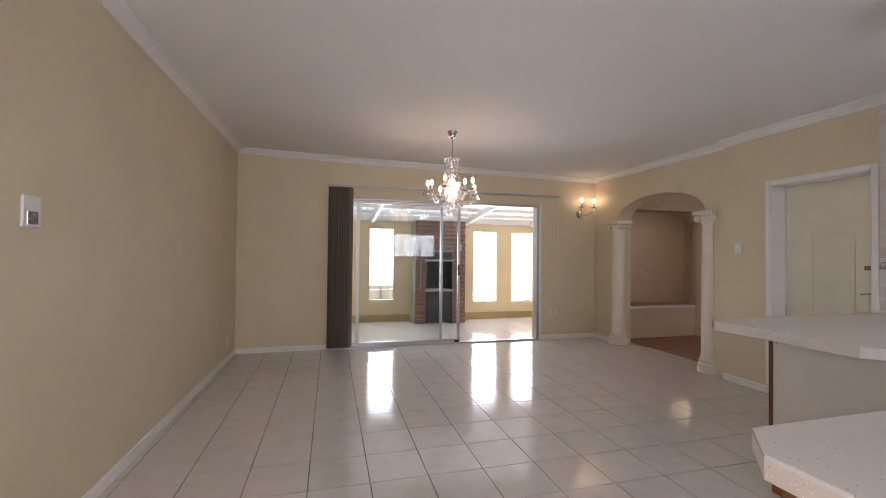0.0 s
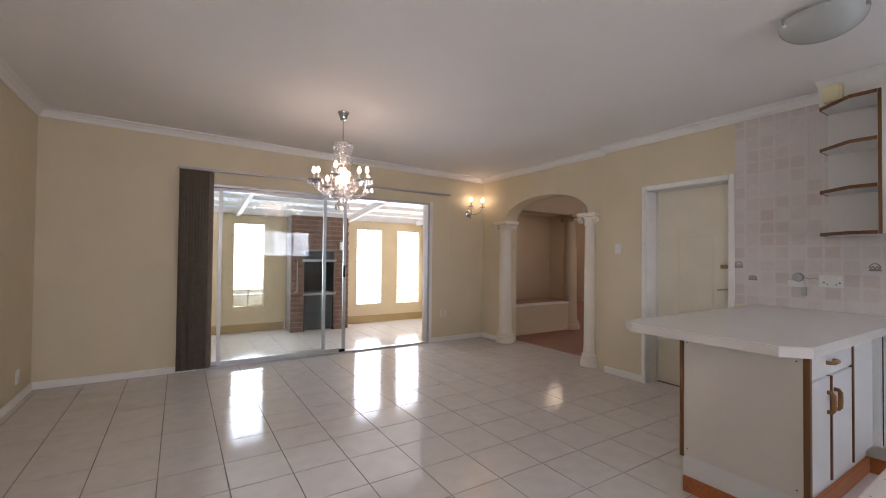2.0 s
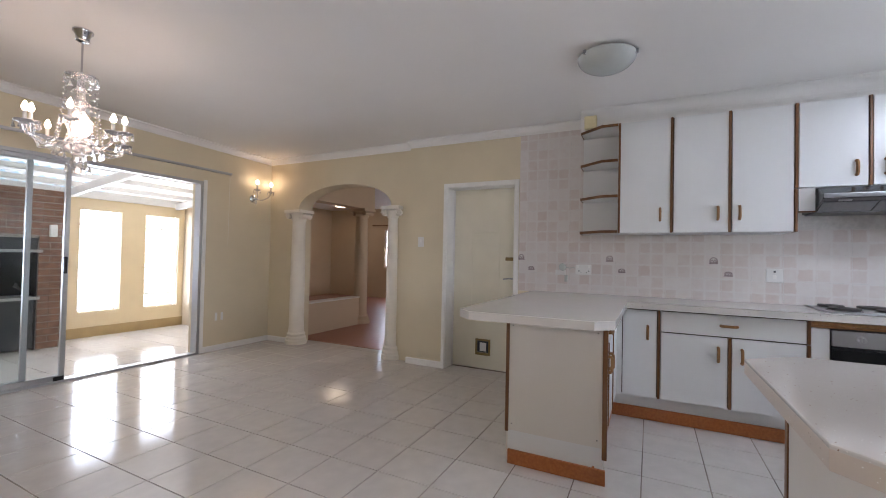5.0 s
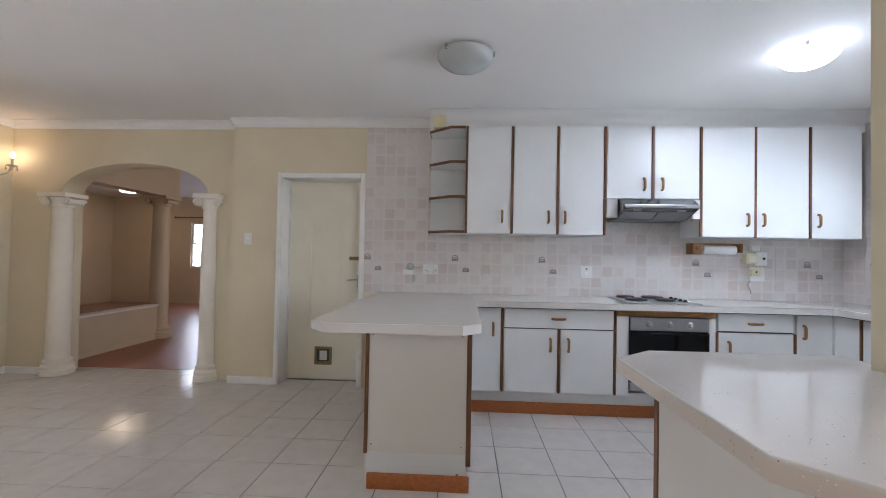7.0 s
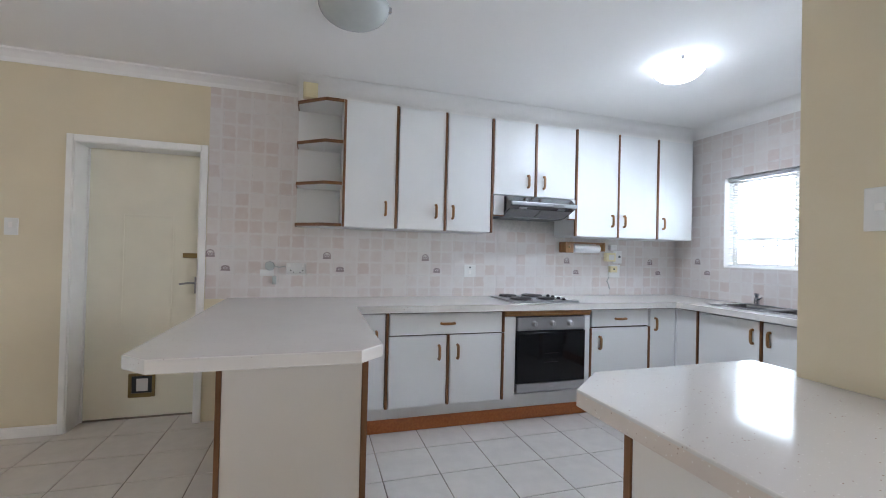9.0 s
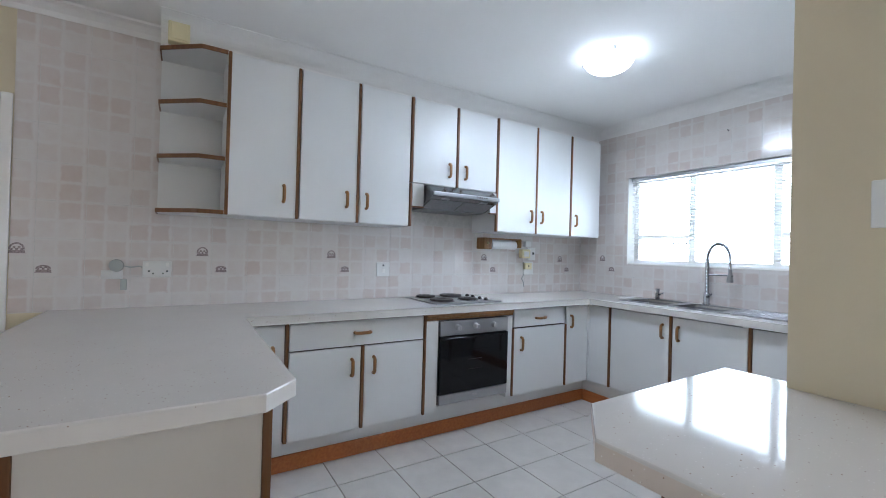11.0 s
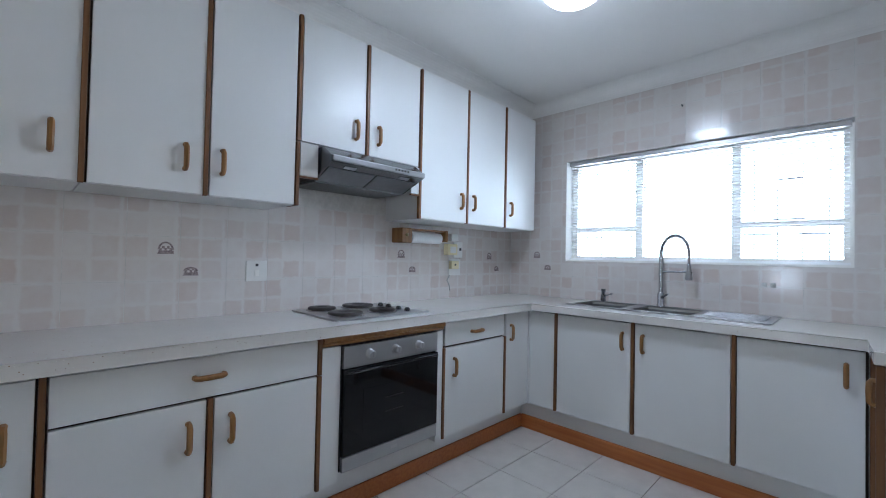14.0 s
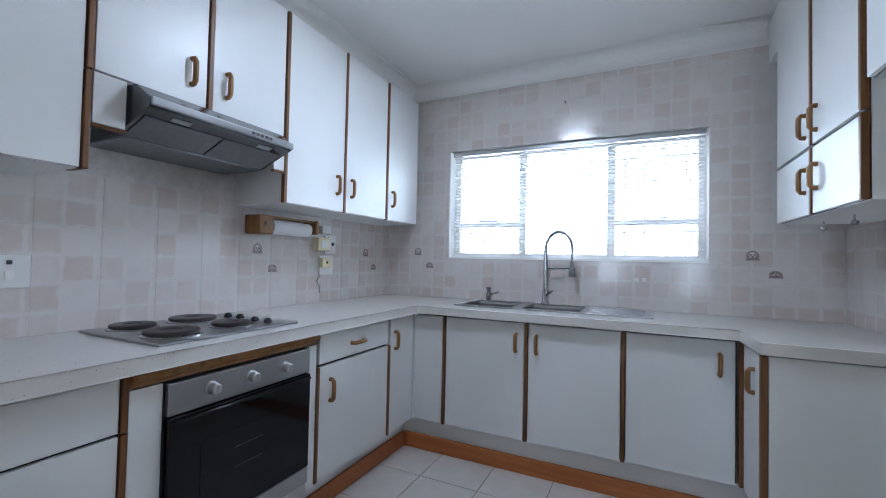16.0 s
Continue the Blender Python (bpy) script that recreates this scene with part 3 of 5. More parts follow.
for y in (-0.005, -0.165, -0.325):
    kb = part("knob", lathe([(0.025, 0), (0.024, 0.004), (0.020, 0.006), (0.019, 0.028), (0.015, 0.032)], (F_EAST - 0.016, y, 0.775), 20, turn=Matrix.Rotation(radians(-90), 4, "Y")), M_ALU, cp, "", True)
    part("pointer", box(F_EAST - 0.049, F_EAST - 0.044, y - 0.003, y + 0.003, 0.762, 0.788), M_STEEL, cp)
od = part("door", box(F_EAST - 0.022, F_EAST + 0.003, -0.470, 0.138, 0.315, 0.716, bevel=0.004), M_OVENGLASS, ov, "black glass door")
part("inner_window", box(F_EAST - 0.0235, F_EAST - 0.022, -0.36, 0.03, 0.40, 0.61), M_OVENGLASS, od)
for z in (0.47, 0.54):
    part("rack_bar", box(F_EAST - 0.0245, F_EAST - 0.0236, -0.22, -0.10, z, z + 0.004), M_IRON, od)
part("door_handle", tube([(F_EAST - 0.02, 0.128, 0.700), (F_EAST - 0.035, 0.120, 0.703), (F_EAST - 0.042, -0.165, 0.706), (F_EAST - 0.035, -0.452, 0.703), (F_EAST - 0.02, -0.460, 0.700)], 0.007, 10), M_OVENGLASS, od, "", True)
part("bottom_trim", box(F_EAST - 0.020, F_EAST + 0.003, -0.470, 0.138, 0.244, 0.311, bevel=0.003), M_STEEL, ov, "steel lower trim")
part("badge", box(F_EAST - 0.0215, F_EAST - 0.020, -0.185, -0.145, 0.272, 0.286), M_ALU, ov)

# base units along the window wall
N_LO = ("N", F_SOUTH)
D_S = F_SOUTH - Y_WIN - 0.01
c = cabinet("base_cabinet", N_LO, 3.447, 3.655, D_S, B0, B1, "blank white corner panel under the worktop", "base cabinet", "base cabinets")
panel(c, N_LO, 3.455, 3.655, B0, B1, "corner_panel")
for a0, a1, hx in ((2.936, 3.434, 2.985), (2.424, 2.914, 2.865), (1.926, 2.402, 1.99)):
    c = cabinet("base_cabinet", N_LO, a0 - 0.011, a1 + 0.011, D_S, B0, 0.70 if a0 > 2.0 else B1, BASE, "base cabinet", "base cabinets")
    panel(c, N_LO, a0, a1, B0, B1, handle=(hx, 0.755, "v"), strips=(a1 + 0.011,))
E_END = ("E", 1.898)
c = thing("base_cabinet", (1.6, -1.25, 0.0), "white end base cabinet with a narrow door beside the corner", "base cabinet", "base cabinets")
part("body", box(1.335, 1.877, -2.01, -1.099, B0, B1), M_LAM, c)
panel(c, E_END, -1.420, -1.105, B0, B1, handle=(-1.215, 0.745, "v"))
part("edge_strip", box(1.893, 1.9145, -1.444, -1.4205, B0, B1, bevel=0.003), M_STRIP, c, "brown wooden edge strip")
part("edge_strip", box(1.880, 1.906, -1.104, -1.078, 0.0, B1, bevel=0.003), M_STRIP, c, "reddish wooden edge strip")
part("side_panel", box(1.335, 1.879, -1.098, -1.080, 0.0, B1, bevel=0.001), M_LAM, c, "plain white side panel")
part("plinth", box(1.80, 1.82, -1.494, -1.105, 0.0, 0.198), M_LAM, c)

# plinths and kick boards
pl = thing("kitchen_plinth", (3.8, 0.0, 0.0), "white plinth with an orange-brown wooden kick board along the floor", "plinth")
part("plinth_board", box(3.750, 3.782, -1.474, 1.50, 0.0, 0.196), M_LAM, pl)
part("kick_board", box(3.736, 3.7495, -1.46, 1.50, 0.0, 0.095, bevel=0.003), M_KICK, pl, "orange-brown wooden kick board")
pl = thing("kitchen_plinth", (2.8, -1.5, 0.0), "white plinth with an orange-brown wooden kick board along the floor", "plinth")
part("plinth_board", box(1.822, 3.749, -1.494, -1.474, 0.0, 0.196), M_LAM, pl)
part("kick_board", box(1.822, 3.7355, -1.4735, -1.455, 0.0, 0.095, bevel=0.003), M_KICK, pl, "orange-brown wooden kick board")

# peninsula beside the door
pn = thing("peninsula_cabinet", (3.0, 1.7, 0.0), "white peninsula cabinet with cream end panel and brown corner strips", "cabinet")
part("end_panel", box(2.545, 2.563, 1.445, 1.985, 0.20, B1, bevel=0.001), M_PLAIN, pn, "plain cream end panel")
part("edge_strip", box(2.538, 2.566, 1.986, 2.006, 0.19, B1, bevel=0.003), M_STRIP, pn)
part("edge_strip", box(2.538, 2.566, 1.418, 1.444, 0.14, B1, bevel=0.003), M_STRIP, pn)
part("side_panel", box(2.564, 4.24, 1.984, 2.004, 0.0, B1, bevel=0.001), M_PLAIN, pn)
part("plinth_board", box(2.552, 2.566, 1.44, 1.99, 0.0, 0.198), M_LAM, pn)
part("kick_board", box(2.533, 2.551, 1.425, 1.985, 0.0, 0.085, bevel=0.003), M_KICK, pn, "orange-brown wooden kick board")
part("body", box(2.567, 3.64, 1.465, 1.980, 0.20, B1), M_LAM, pn)
part("plinth_board", box(2.567, 3.761, 1.502, 1.52, 0.0, 0.196), M_LAM, pn)
part("kick_board", box(2.552, 3.747, 1.480, 1.499, 0.0, 0.095, bevel=0.003), M_KICK, pn, "orange-brown wooden kick board")
S_PEN = ("S", 1.445)
panel(pn, S_PEN, 2.575, 3.25, 0.735, B1, "drawer_front", handle=(2.90, 0.80, "h"))
panel(pn, S_PEN, 2.575, 2.905, B0, 0.727, handle=(2.865, 0.60, "v"))
panel(pn, S_PEN, 2.922, 3.25, B0, 0.727, handle=(2.965, 0.60, "v"), strips=(2.913,))
panel(pn, S_PEN, 3.27, 3.64, B0, B1, strips=(3.26,))
for z in (0.24, 0.84):
    for y in (1.47, 1.965):
        part("screw_cap", lathe([(0.004, 0), (0.003, 0.002)], (2.545, y, z), 8, turn=Matrix.Rotation(radians(-90), 4, "Y")), M_DARK, pn)

# worktops
wt = thing("worktop", (3.9, 0.3, UNDER), "pale speckled stone worktop round the kitchen with clipped corners", "worktop")
main_outline = [(4.252, 2.28), (2.44, 2.28), (2.345, 2.18), (2.345, 1.47), (2.44, 1.375), (3.62, 1.375), (3.62, -1.385), (1.920, -1.385), (1.912, -1.062), (1.335, -1.062), (1.335, -2.012), (4.252, -2.012)]
corner_run = main_outline[:7] + [(3.42, -1.385), (3.42, -2.012), (4.252, -2.012)]
end_run = [(2.64, -1.385), (1.920, -1.385), (1.912, -1.062), (1.335, -1.062), (1.335, -2.012), (2.64, -2.012)]
sink_front = [(3.42, -1.385), (2.64, -1.385), (2.64, -1.585), (3.42, -1.585)]
sink_back = [(3.42, -1.935), (2.64, -1.935), (2.64, -2.012), (3.42, -2.012)]
slab, edge_bm = bmesh.new(), bmesh.new()
for run in (corner_run, end_run, sink_front, sink_back):
    merge(slab, prism(run, TOP - 0.009, TOP, 0.004, (False, True), (2.64, 3.42)))
    merge(edge_bm, prism(run, UNDER, TOP - 0.0091, 0.003, (True, False), (2.64, 3.42)))
part("slab", slab, M_TOP, wt)
part("built_up_edge", edge_bm, M_EDGE2, wt, "beige speckled edge")
BAR = 0.931
wt2 = thing("worktop", (1.5, 0.4, BAR - 0.05), "pale speckled stone breakfast worktop against the wall stub", "worktop")
part("slab", prism([(1.915, 0.04), (1.905, 0.76), (1.765, 0.925), (1.04, 0.92), (0.935, 0.812), (0.925, Y_PART + 0.004), (1.711, Y_PART + 0.004), (1.714, 0.04)], BAR - 0.009, BAR, 0.004, (False, True)), M_TOP, wt2)
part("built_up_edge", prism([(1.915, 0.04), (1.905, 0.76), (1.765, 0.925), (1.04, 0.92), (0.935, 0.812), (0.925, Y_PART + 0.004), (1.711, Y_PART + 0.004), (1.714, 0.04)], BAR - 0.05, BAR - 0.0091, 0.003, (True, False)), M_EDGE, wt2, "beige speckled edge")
pb = thing("peninsula_cabinet", (1.35, 0.3, 0.0), "cream panelled cabinet with brown corner strips under the worktop", "cabinet")
part("body", box(1.03, 1.655, Y_PART + 0.003, 0.815, 0.0, 0.880), M_PLAIN, pb)
part("end_panel", box(1.045, 1.645, 0.816, 0.834, 0.10, 0.880, bevel=0.001), M_PLAIN, pb)
part("edge_strip", box(1.646, 1.674, 0.806, 0.838, 0.0, 0.880, bevel=0.003), M_STRIP, pb)
part("edge_strip", box(1.016, 1.044, 0.806, 0.838, 0.0, 0.880, bevel=0.003), M_STRIP, pb)

# hanging units on the side wall
E_UP = ("E", 1.69)
D_W = 1.69 - X_KIT_W - 0.006
c = cabinet("wall_cabinet", E_UP, -1.79, -0.83, D_W, 1.448, 2.40, "white wall cabinet with two rows of doors and wooden handles", "wall cabinet", "wall cabinets")
for a0, a1, ha, st in ((-1.785, -1.30, -1.36, (-1.290,)), (-1.28, -0.85, -1.225, (-0.84,))):
    panel(c, E_UP, a0, a1, 1.742, 2.40, handle=(ha, 1.84, "v"), strips=st)
    panel(c, E_UP, a0, a1, 1.450, 1.732, handle=(ha, 1.60, "v"), strips=st)
c = cabinet("wall_cabinet", E_UP, -0.82, -0.32, D_W, 1.83, 2.40, "white wall cabinet above the empty appliance space", "wall cabinet", "wall cabinets")
panel(c, E_UP, -0.81, -0.33, 1.83, 2.40)
structure("bulkhead", boxes([(X_KIT_W, 1.675, -2.02, -0.30, 2.403, 2.72)]), M_CEIL, "white plastered bulkhead above the side cabinets", "bulkhead")
for y in (-1.62, -1.30):
    ck = thing("cup_hook", (1.55, y, 1.448), "small chrome knob under the wall cabinet", "hook")
    part("knob", lathe([(0.004, 0.0), (0.004, -0.02), (0.014, -0.026), (0.014, -0.038), (0.006, -0.044)][::-1], (1.55, y, 1.447), 12), M_CHROME, ck, "", True)

# cooker hood
hd = thing("cooker_hood", (4.05, -0.16, 1.63), "slim stainless steel cooker hood under the wall cabinet", "cooker hood")
HX = 3.785


def hood_shell():
    bm = bmesh.new()
    prof = [(4.24, 1.640), (3.97, 1.640), (HX + 0.01, 1.712), (HX, 1.718), (HX, 1.744), (HX + 0.012, 1.750), (3.87, 1.800), (4.24, 1.800)]
    a = [bm.verts.new((x, 0.146, z)) for x, z in prof]
    b = [bm.verts.new((x, -0.466, z)) for x, z in prof]
    bm.faces.new(a)
    bm.faces.new(b[::-1])
    for i in range(len(prof)):
        bm.faces.new((a[i], b[i], b[(i + 1) % len(prof)], a[(i + 1) % len(prof)]))
    return bm


part("shell", hood_shell(), M_HOOD, hd)
part("visor", box(HX - 0.012, HX + 0.001, -0.466, 0.146, 1.716, 1.746, bevel=0.0055), M_STEEL, hd)


def tilted(y0, y1, u0, u1, thick):
    """A plate lying on the hood's sloping underside, u from its back to its front."""
    bm = boxes([(-u1, -u0, y0, y1, -thick, -0.0005)])
    slope = math.atan2(1.712 - 1.640, 3.97 - HX - 0.01)
    bmesh.ops.transform(bm, matrix=Matrix.Translation((3.97, 0, 1.640)) @ Matrix.Rotation(slope, 4, "Y"), verts=bm.verts)
    return bm


part("underside_filter", box(3.975, 4.235, -0.45, 0.13, 1.632, 1.6395), M_FILTER, hd, "grey grease filter")
part("underside_filter", tilted(-0.45, -0.165, 0.005, 0.14, 0.004), M_FILTER, hd, "grey grease filter")
part("underside_filter", tilted(-0.155, 0.13, 0.005, 0.14, 0.004), M_FILTER, hd, "grey grease filter")
for y in (0.02, -0.34):
    part("lamp_cover", tilted(y - 0.035, y + 0.035, 0.150, 0.172, 0.003), M_STEEL, hd)
for i in range(5):
    part("button", box(HX - 0.016, HX - 0.0115, -0.25 - i * 0.022, -0.238 - i * 0.022, 1.726, 1.736), M_CHROME, hd)

# hob
hb = thing("hob", (3.95, -0.155, TOP), "steel electric hob with four solid dark plates and black knobs", "hob")
part("tray", box(3.70, 4.19, -0.450, 0.140, TOP + 0.0005, TOP + 0.010, bevel=0.004), M_STEEL, hb)
for x, y, r in ((3.83, 0.02, 0.088), (4.07, 0.02, 0.075), (3.83, -0.215, 0.072), (4.07, -0.215, 0.090)):
    part("plate_ring", lathe([(r + 0.010, 0), (r + 0.010, 0.004), (r + 0.001, 0.008), (r + 0.001, 0.002)], (x, y, TOP + 0.0105), 28), M_CHROME, hb, "", True)
    part("hot_plate", lathe([(r, 0), (r, 0.016), (r - 0.004, 0.019), (r * 0.4, 0.018), (r * 0.36, 0.015)], (x, y, TOP + 0.0105), 28), M_IRON, hb, "", True)
for x, y in ((3.78, -0.355), (3.86, -0.355), (3.98, -0.375), (4.06, -0.375)):
    part("knob", lathe([(0.017, 0), (0.018, 0.005), (0.015, 0.010), (0.013, 0.016), (0.007, 0.019)], (x, y, TOP + 0.0105), 16), M_BLACK, hb, "", True)

# double sink with drainer
sk = thing("sink", (2.85, -1.78, TOP), "stainless steel double sink with a ribbed drainer set into the worktop", "sink")
bm = boxes([(2.27, 3.44, -1.585, -1.55, TOP + 0.001, TOP + 0.007), (2.27, 3.44, -1.985, -1.935, TOP + 0.001, TOP + 0.007), (3.40, 3.44, -1.935, -1.585, TOP + 0.001, TOP + 0.007), (3.0, 3.07, -1.935, -1.585, TOP - 0.004, TOP + 0.007), (2.27, 2.66, -1.935, -1.585, TOP + 0.001, TOP + 0.006)], 0.002)
part("rim", bm, M_STEEL, sk)
for a0, a1 in ((3.055, 3.415), (2.645, 3.015)):
    bowl = box(a0 + 0.003, a1 - 0.003, -1.932, -1.588, TOP - 0.17, TOP + 0.004, bevel=0.02)
    bmesh.ops.delete(bowl, geom=[f for f in bowl.faces if f.calc_center_median().z > TOP - 0.017], context="FACES")
    part("bowl", bowl, M_STEEL, sk, "deep steel bowl", True)
    part("drain", lathe([(0.035, 0), (0.035, 0.004), (0.02, 0.002)], ((a0 + a1) / 2, -1.76, TOP - 0.169), 16), M_CHROME, sk, "", True)
    part("bowl_lip", box(a0, a1, -1.590, -1.585, TOP, TOP + 0.007), M_STEEL, sk)
    part("bowl_lip", box(a0, a1, -1.935, -1.930, TOP, TOP + 0.007), M_STEEL, sk)
for i in range(7):
    part("drainer_rib", box(2.31, 2.62, -1.90 + i * 0.045, -1.888 + i * 0.045, TOP + 0.006, TOP + 0.010, bevel=0.002), M_STEEL, sk)
fc = thing("kitchen_faucet", (2.93, -1.955, TOP), "tall chrome spring-neck kitchen faucet with pull-down spray", "faucet")
fx, fy = 2.93, -1.955
part("base", lathe([(0.027, 0), (0.027, 0.008), (0.022, 0.014), (0.022, 0.09), (0.014, 0.10)], (fx, fy, TOP + 0.008), 20), M_CHROME, fc, "", True)
part("riser", tube([(fx, fy, TOP + 0.10), (fx, fy, TOP + 0.38)], 0.0145, 14), M_CHROME, fc, "", True)
arc = [(fx - 0.092 + 0.092 * math.cos(a), fy + 0.02 * (1 - math.cos(a)), TOP + 0.38 + 0.12 * math.sin(a)) for a in (math.pi * i / 16 for i in range(17))]
arc += [(fx - 0.184, fy + 0.04, TOP + 0.28)]
part("hose", tube(arc, 0.0095, 10), M_CHROME, fc, "", True)
coil = []
for i in range(241):
    s = i / 240
    a = math.pi * s
    ce = Vector((fx - 0.092 + 0.092 * math.cos(a), fy + 0.02 * (1 - math.cos(a)), TOP + 0.38 + 0.12 * math.sin(a)))
    rad = Vector((math.cos(a), 0, math.sin(a)))
    coil.append(ce + 0.013 * (math.cos(i * 2 * math.pi / 6) * rad + math.sin(i * 2 * math.pi / 6) * Vector((0, 1, 0))))
part("spring", tube(coil, 0.0022, 4), M_CHROME, fc)
part("spray_head", lathe([(0.020, 0), (0.023, 0.01), (0.019, 0.05), (0.013, 0.075), (0.013, 0.10)], (fx - 0.184, fy + 0.04, TOP + 0.20), 16), M_STEEL, fc, "", True)
part("spray_button", box(fx - 0.202, fx - 0.196, fy + 0.03, fy + 0.05, TOP + 0.235, TOP + 0.255), M_BLACK, fc)
part("holder_arm", tube([(fx, fy, TOP + 0.25), (fx - 0.175, fy + 0.04, TOP + 0.255)], 0.007, 8), M_CHROME, fc, "", True)
part("lever", tube([(fx - 0.01, fy + 0.015, TOP + 0.07), (fx - 0.06, fy + 0.05, TOP + 0.10)], [0.009, 0.006], 8), M_CHROME, fc, "", True)
ft = thing("filter_tap", (3.34, -1.955, TOP), "small chrome side tap at the corner of the sink", "faucet")
part("base", lathe([(0.020, 0), (0.020, 0.05), (0.014, 0.055), (0.014, 0.07), (0.018, 0.075), (0.018, 0.095)], (3.34, -1.955, TOP + 0.007), 16), M_CHROME, ft, "", True)
part("spout", tube([(3.34, -1.955, TOP + 0.045), (3.27, -1.90, TOP + 0.065), (3.24, -1.87, TOP + 0.075)], 0.006, 8), M_CHROME, ft, "", True)

# kitchen window with venetian blind
wx0, wx1, wz0, wz1 = 1.965, 3.695, 1.24, 2.075
wn = thing("window_1", (2.83, -2.12, wz0), "white aluminium kitchen window with three lights and burglar bars", "window", kind="structure")
fr = part("window_frame", boxes([(wx0, wx1, -2.19, -2.13, wz0, wz0 + 0.045), (wx0, wx1, -2.19, -2.13, wz1 - 0.045, wz1), (wx0, wx0 + 0.045, -2.19, -2.13, wz0 + 0.045, wz1 - 0.045), (wx1 - 0.045, wx1, -2.19, -2.13, wz0 + 0.045, wz1 - 0.045), (3.12, 3.17, -2.19, -2.13, wz0 + 0.045, wz1 - 0.045), (2.50, 2.55, -2.19, -2.13, wz0 + 0.045, wz1 - 0.045)]), M_TRIM, wn)
for a0, a1 in ((2.01, 2.50), (3.17, 3.65)):
    part("transom", box(a0, a1, -2.185, -2.135, 1.485, 1.52), M_TRIM, wn)
    part("stay", box((a0 + a1) / 2 - 0.08, (a0 + a1) / 2 + 0.08, -2.13, -2.12, 1.527, 1.537), M_DARK, wn)
for a0, a1 in ((2.01, 2.50), (2.55, 3.12), (3.17, 3.65)):
    g = part("pane", box(a0, a1, -2.165, -2.160, wz0 + 0.045, wz1 - 0.045), M_GLASS, wn)
    g.visible_shadow = False
for a0, a1, top in ((2.01, 2.50, 1.95), (3.17, 3.65, 1.50)):
    for i in range(4):
        x = a0 + (i + 0.5) * (a1 - a0) / 4
        part("burglar_bar", box(x - 0.003, x + 0.003, -2.208, -2.202, wz0 + 0.03, top), M_DARK, wn)
    part("burglar_rail", box(a0, a1, -2.2105, -2.1995, top, top + 0.008), M_DARK, wn)
    part("burglar_rail", box(a0, a1, -2.2105, -2.1995, 1.44, 1.448), M_DARK, wn)
part("burglar_rail", box(2.193, 2.317, -2.2105, -2.1995, 1.79, 1.798), M_DARK, wn)
part("window_sill", box(wx0, wx1, -2.129, -2.03, wz0 - 0.0, wz0 + 0.010), M_TRIM, wn)
vb = thing("venetian_blind", (2.83, -2.06, wz1), "white slatted venetian blind lowered over the window, slats open", "blind")
part("headrail", box(wx0 + 0.01, wx1 - 0.01, -2.075, -2.045, wz1 - 0.035, wz1 - 0.003, bevel=0.003), M_ALU, vb)
me = bpy.data.meshes.new("slat")
bm = boxes([(-0.845, 0.845, -0.0125, 0.0125, -0.0004, 0.0004)])
bmesh.ops.transform(bm, matrix=Matrix.Rotation(radians(6), 4, "X"), verts=bm.verts)
bm.to_mesh(me)
bm.free()
me.materials.append(M_BLIND)
for i in range(31):
    s = new("slat", me)
    s.parent = vb
    s.location = (0, 0, -0.055 - i * 0.0240)
part("bottom_rail", box(wx0 + 0.015, wx1 - 0.015, -2.072, -2.048, wz0 + 0.013, wz0 + 0.028), M_BLIND, vb)
for x in (2.06, 2.52, 3.14, 3.60):
    part("cord", tube([(x, -2.046, wz1 - 0.03), (x, -2.046, wz0 + 0.02)], 0.0012, 4), M_BLIND, vb)
tagged(structure("backdrop", box(1.2, 4.9, -3.02, -3.0, 0.6, 2.8), M_OUTSIDE, "overexposed bright outdoors beyond the kitchen window", "backdrop"), kind="structure")

# wall fittings in the kitchen
XW = 4.252


def plate(name, y, z, w, h, label, category, x=XW, nx=-1, extra=()):
    r = thing(name, (x, y, z - h / 2), label, category)
    part("cover_plate", box(x, x + nx * 0.010, y - w / 2, y + w / 2, z - h / 2, z + h / 2, bevel=0.003), M_PLASTIC, r)
    for nm, dy, dz, ww, hh, m in extra:
        part(nm, box(x + nx * 0.0102, x + nx * 0.016, y + dy - ww / 2, y + dy + ww / 2, z + dz - hh / 2, z + dz + hh / 2, bevel=0.0015), m, r)
    return r


plate("double_socket", 1.79, 1.157, 0.145, 0.095, "white double wall socket with two switches", "socket", extra=[("switch", -0.05, 0.028, 0.016, 0.024, M_TRIM), ("switch", 0.05, 0.028, 0.016, 0.024, M_TRIM), ("socket_hole", -0.05, -0.012, 0.01, 0.01, M_DARK), ("socket_hole", -0.03, -0.026, 0.008, 0.008, M_DARK), ("socket_hole", 0.04, -0.012, 0.01, 0.01, M_DARK), ("socket_hole", 0.02, -0.026, 0.008, 0.008, M_DARK)])
bs = plate("blank_socket", 2.005, 1.125, 0.10, 0.05, "white socket plate with a grey plug and a short lead", "socket")
part("plug", lathe([(0.030, 0.0), (0.036, 0.012), (0.034, 0.03), (0.018, 0.038)], (XW - 0.0005, 1.985, 1.178), 18, turn=Matrix.Rotation(radians(-90), 4, "Y")), M_BULB_OFF, bs, "grey round plug", True)
part("lead", tube([(XW - 0.02, 1.952, 1.176), (XW - 0.014, 1.915, 1.168), (XW - 0.012, 1.88, 1.175), (XW - 0.012, 1.865, 1.170)], 0.004, 6), M_BULB_OFF, bs)
part("junction_box", box(XW, XW - 0.014, 1.935, 1.965, 1.035, 1.100, bevel=0.003), M_BULB_OFF, bs, "small grey cable box")
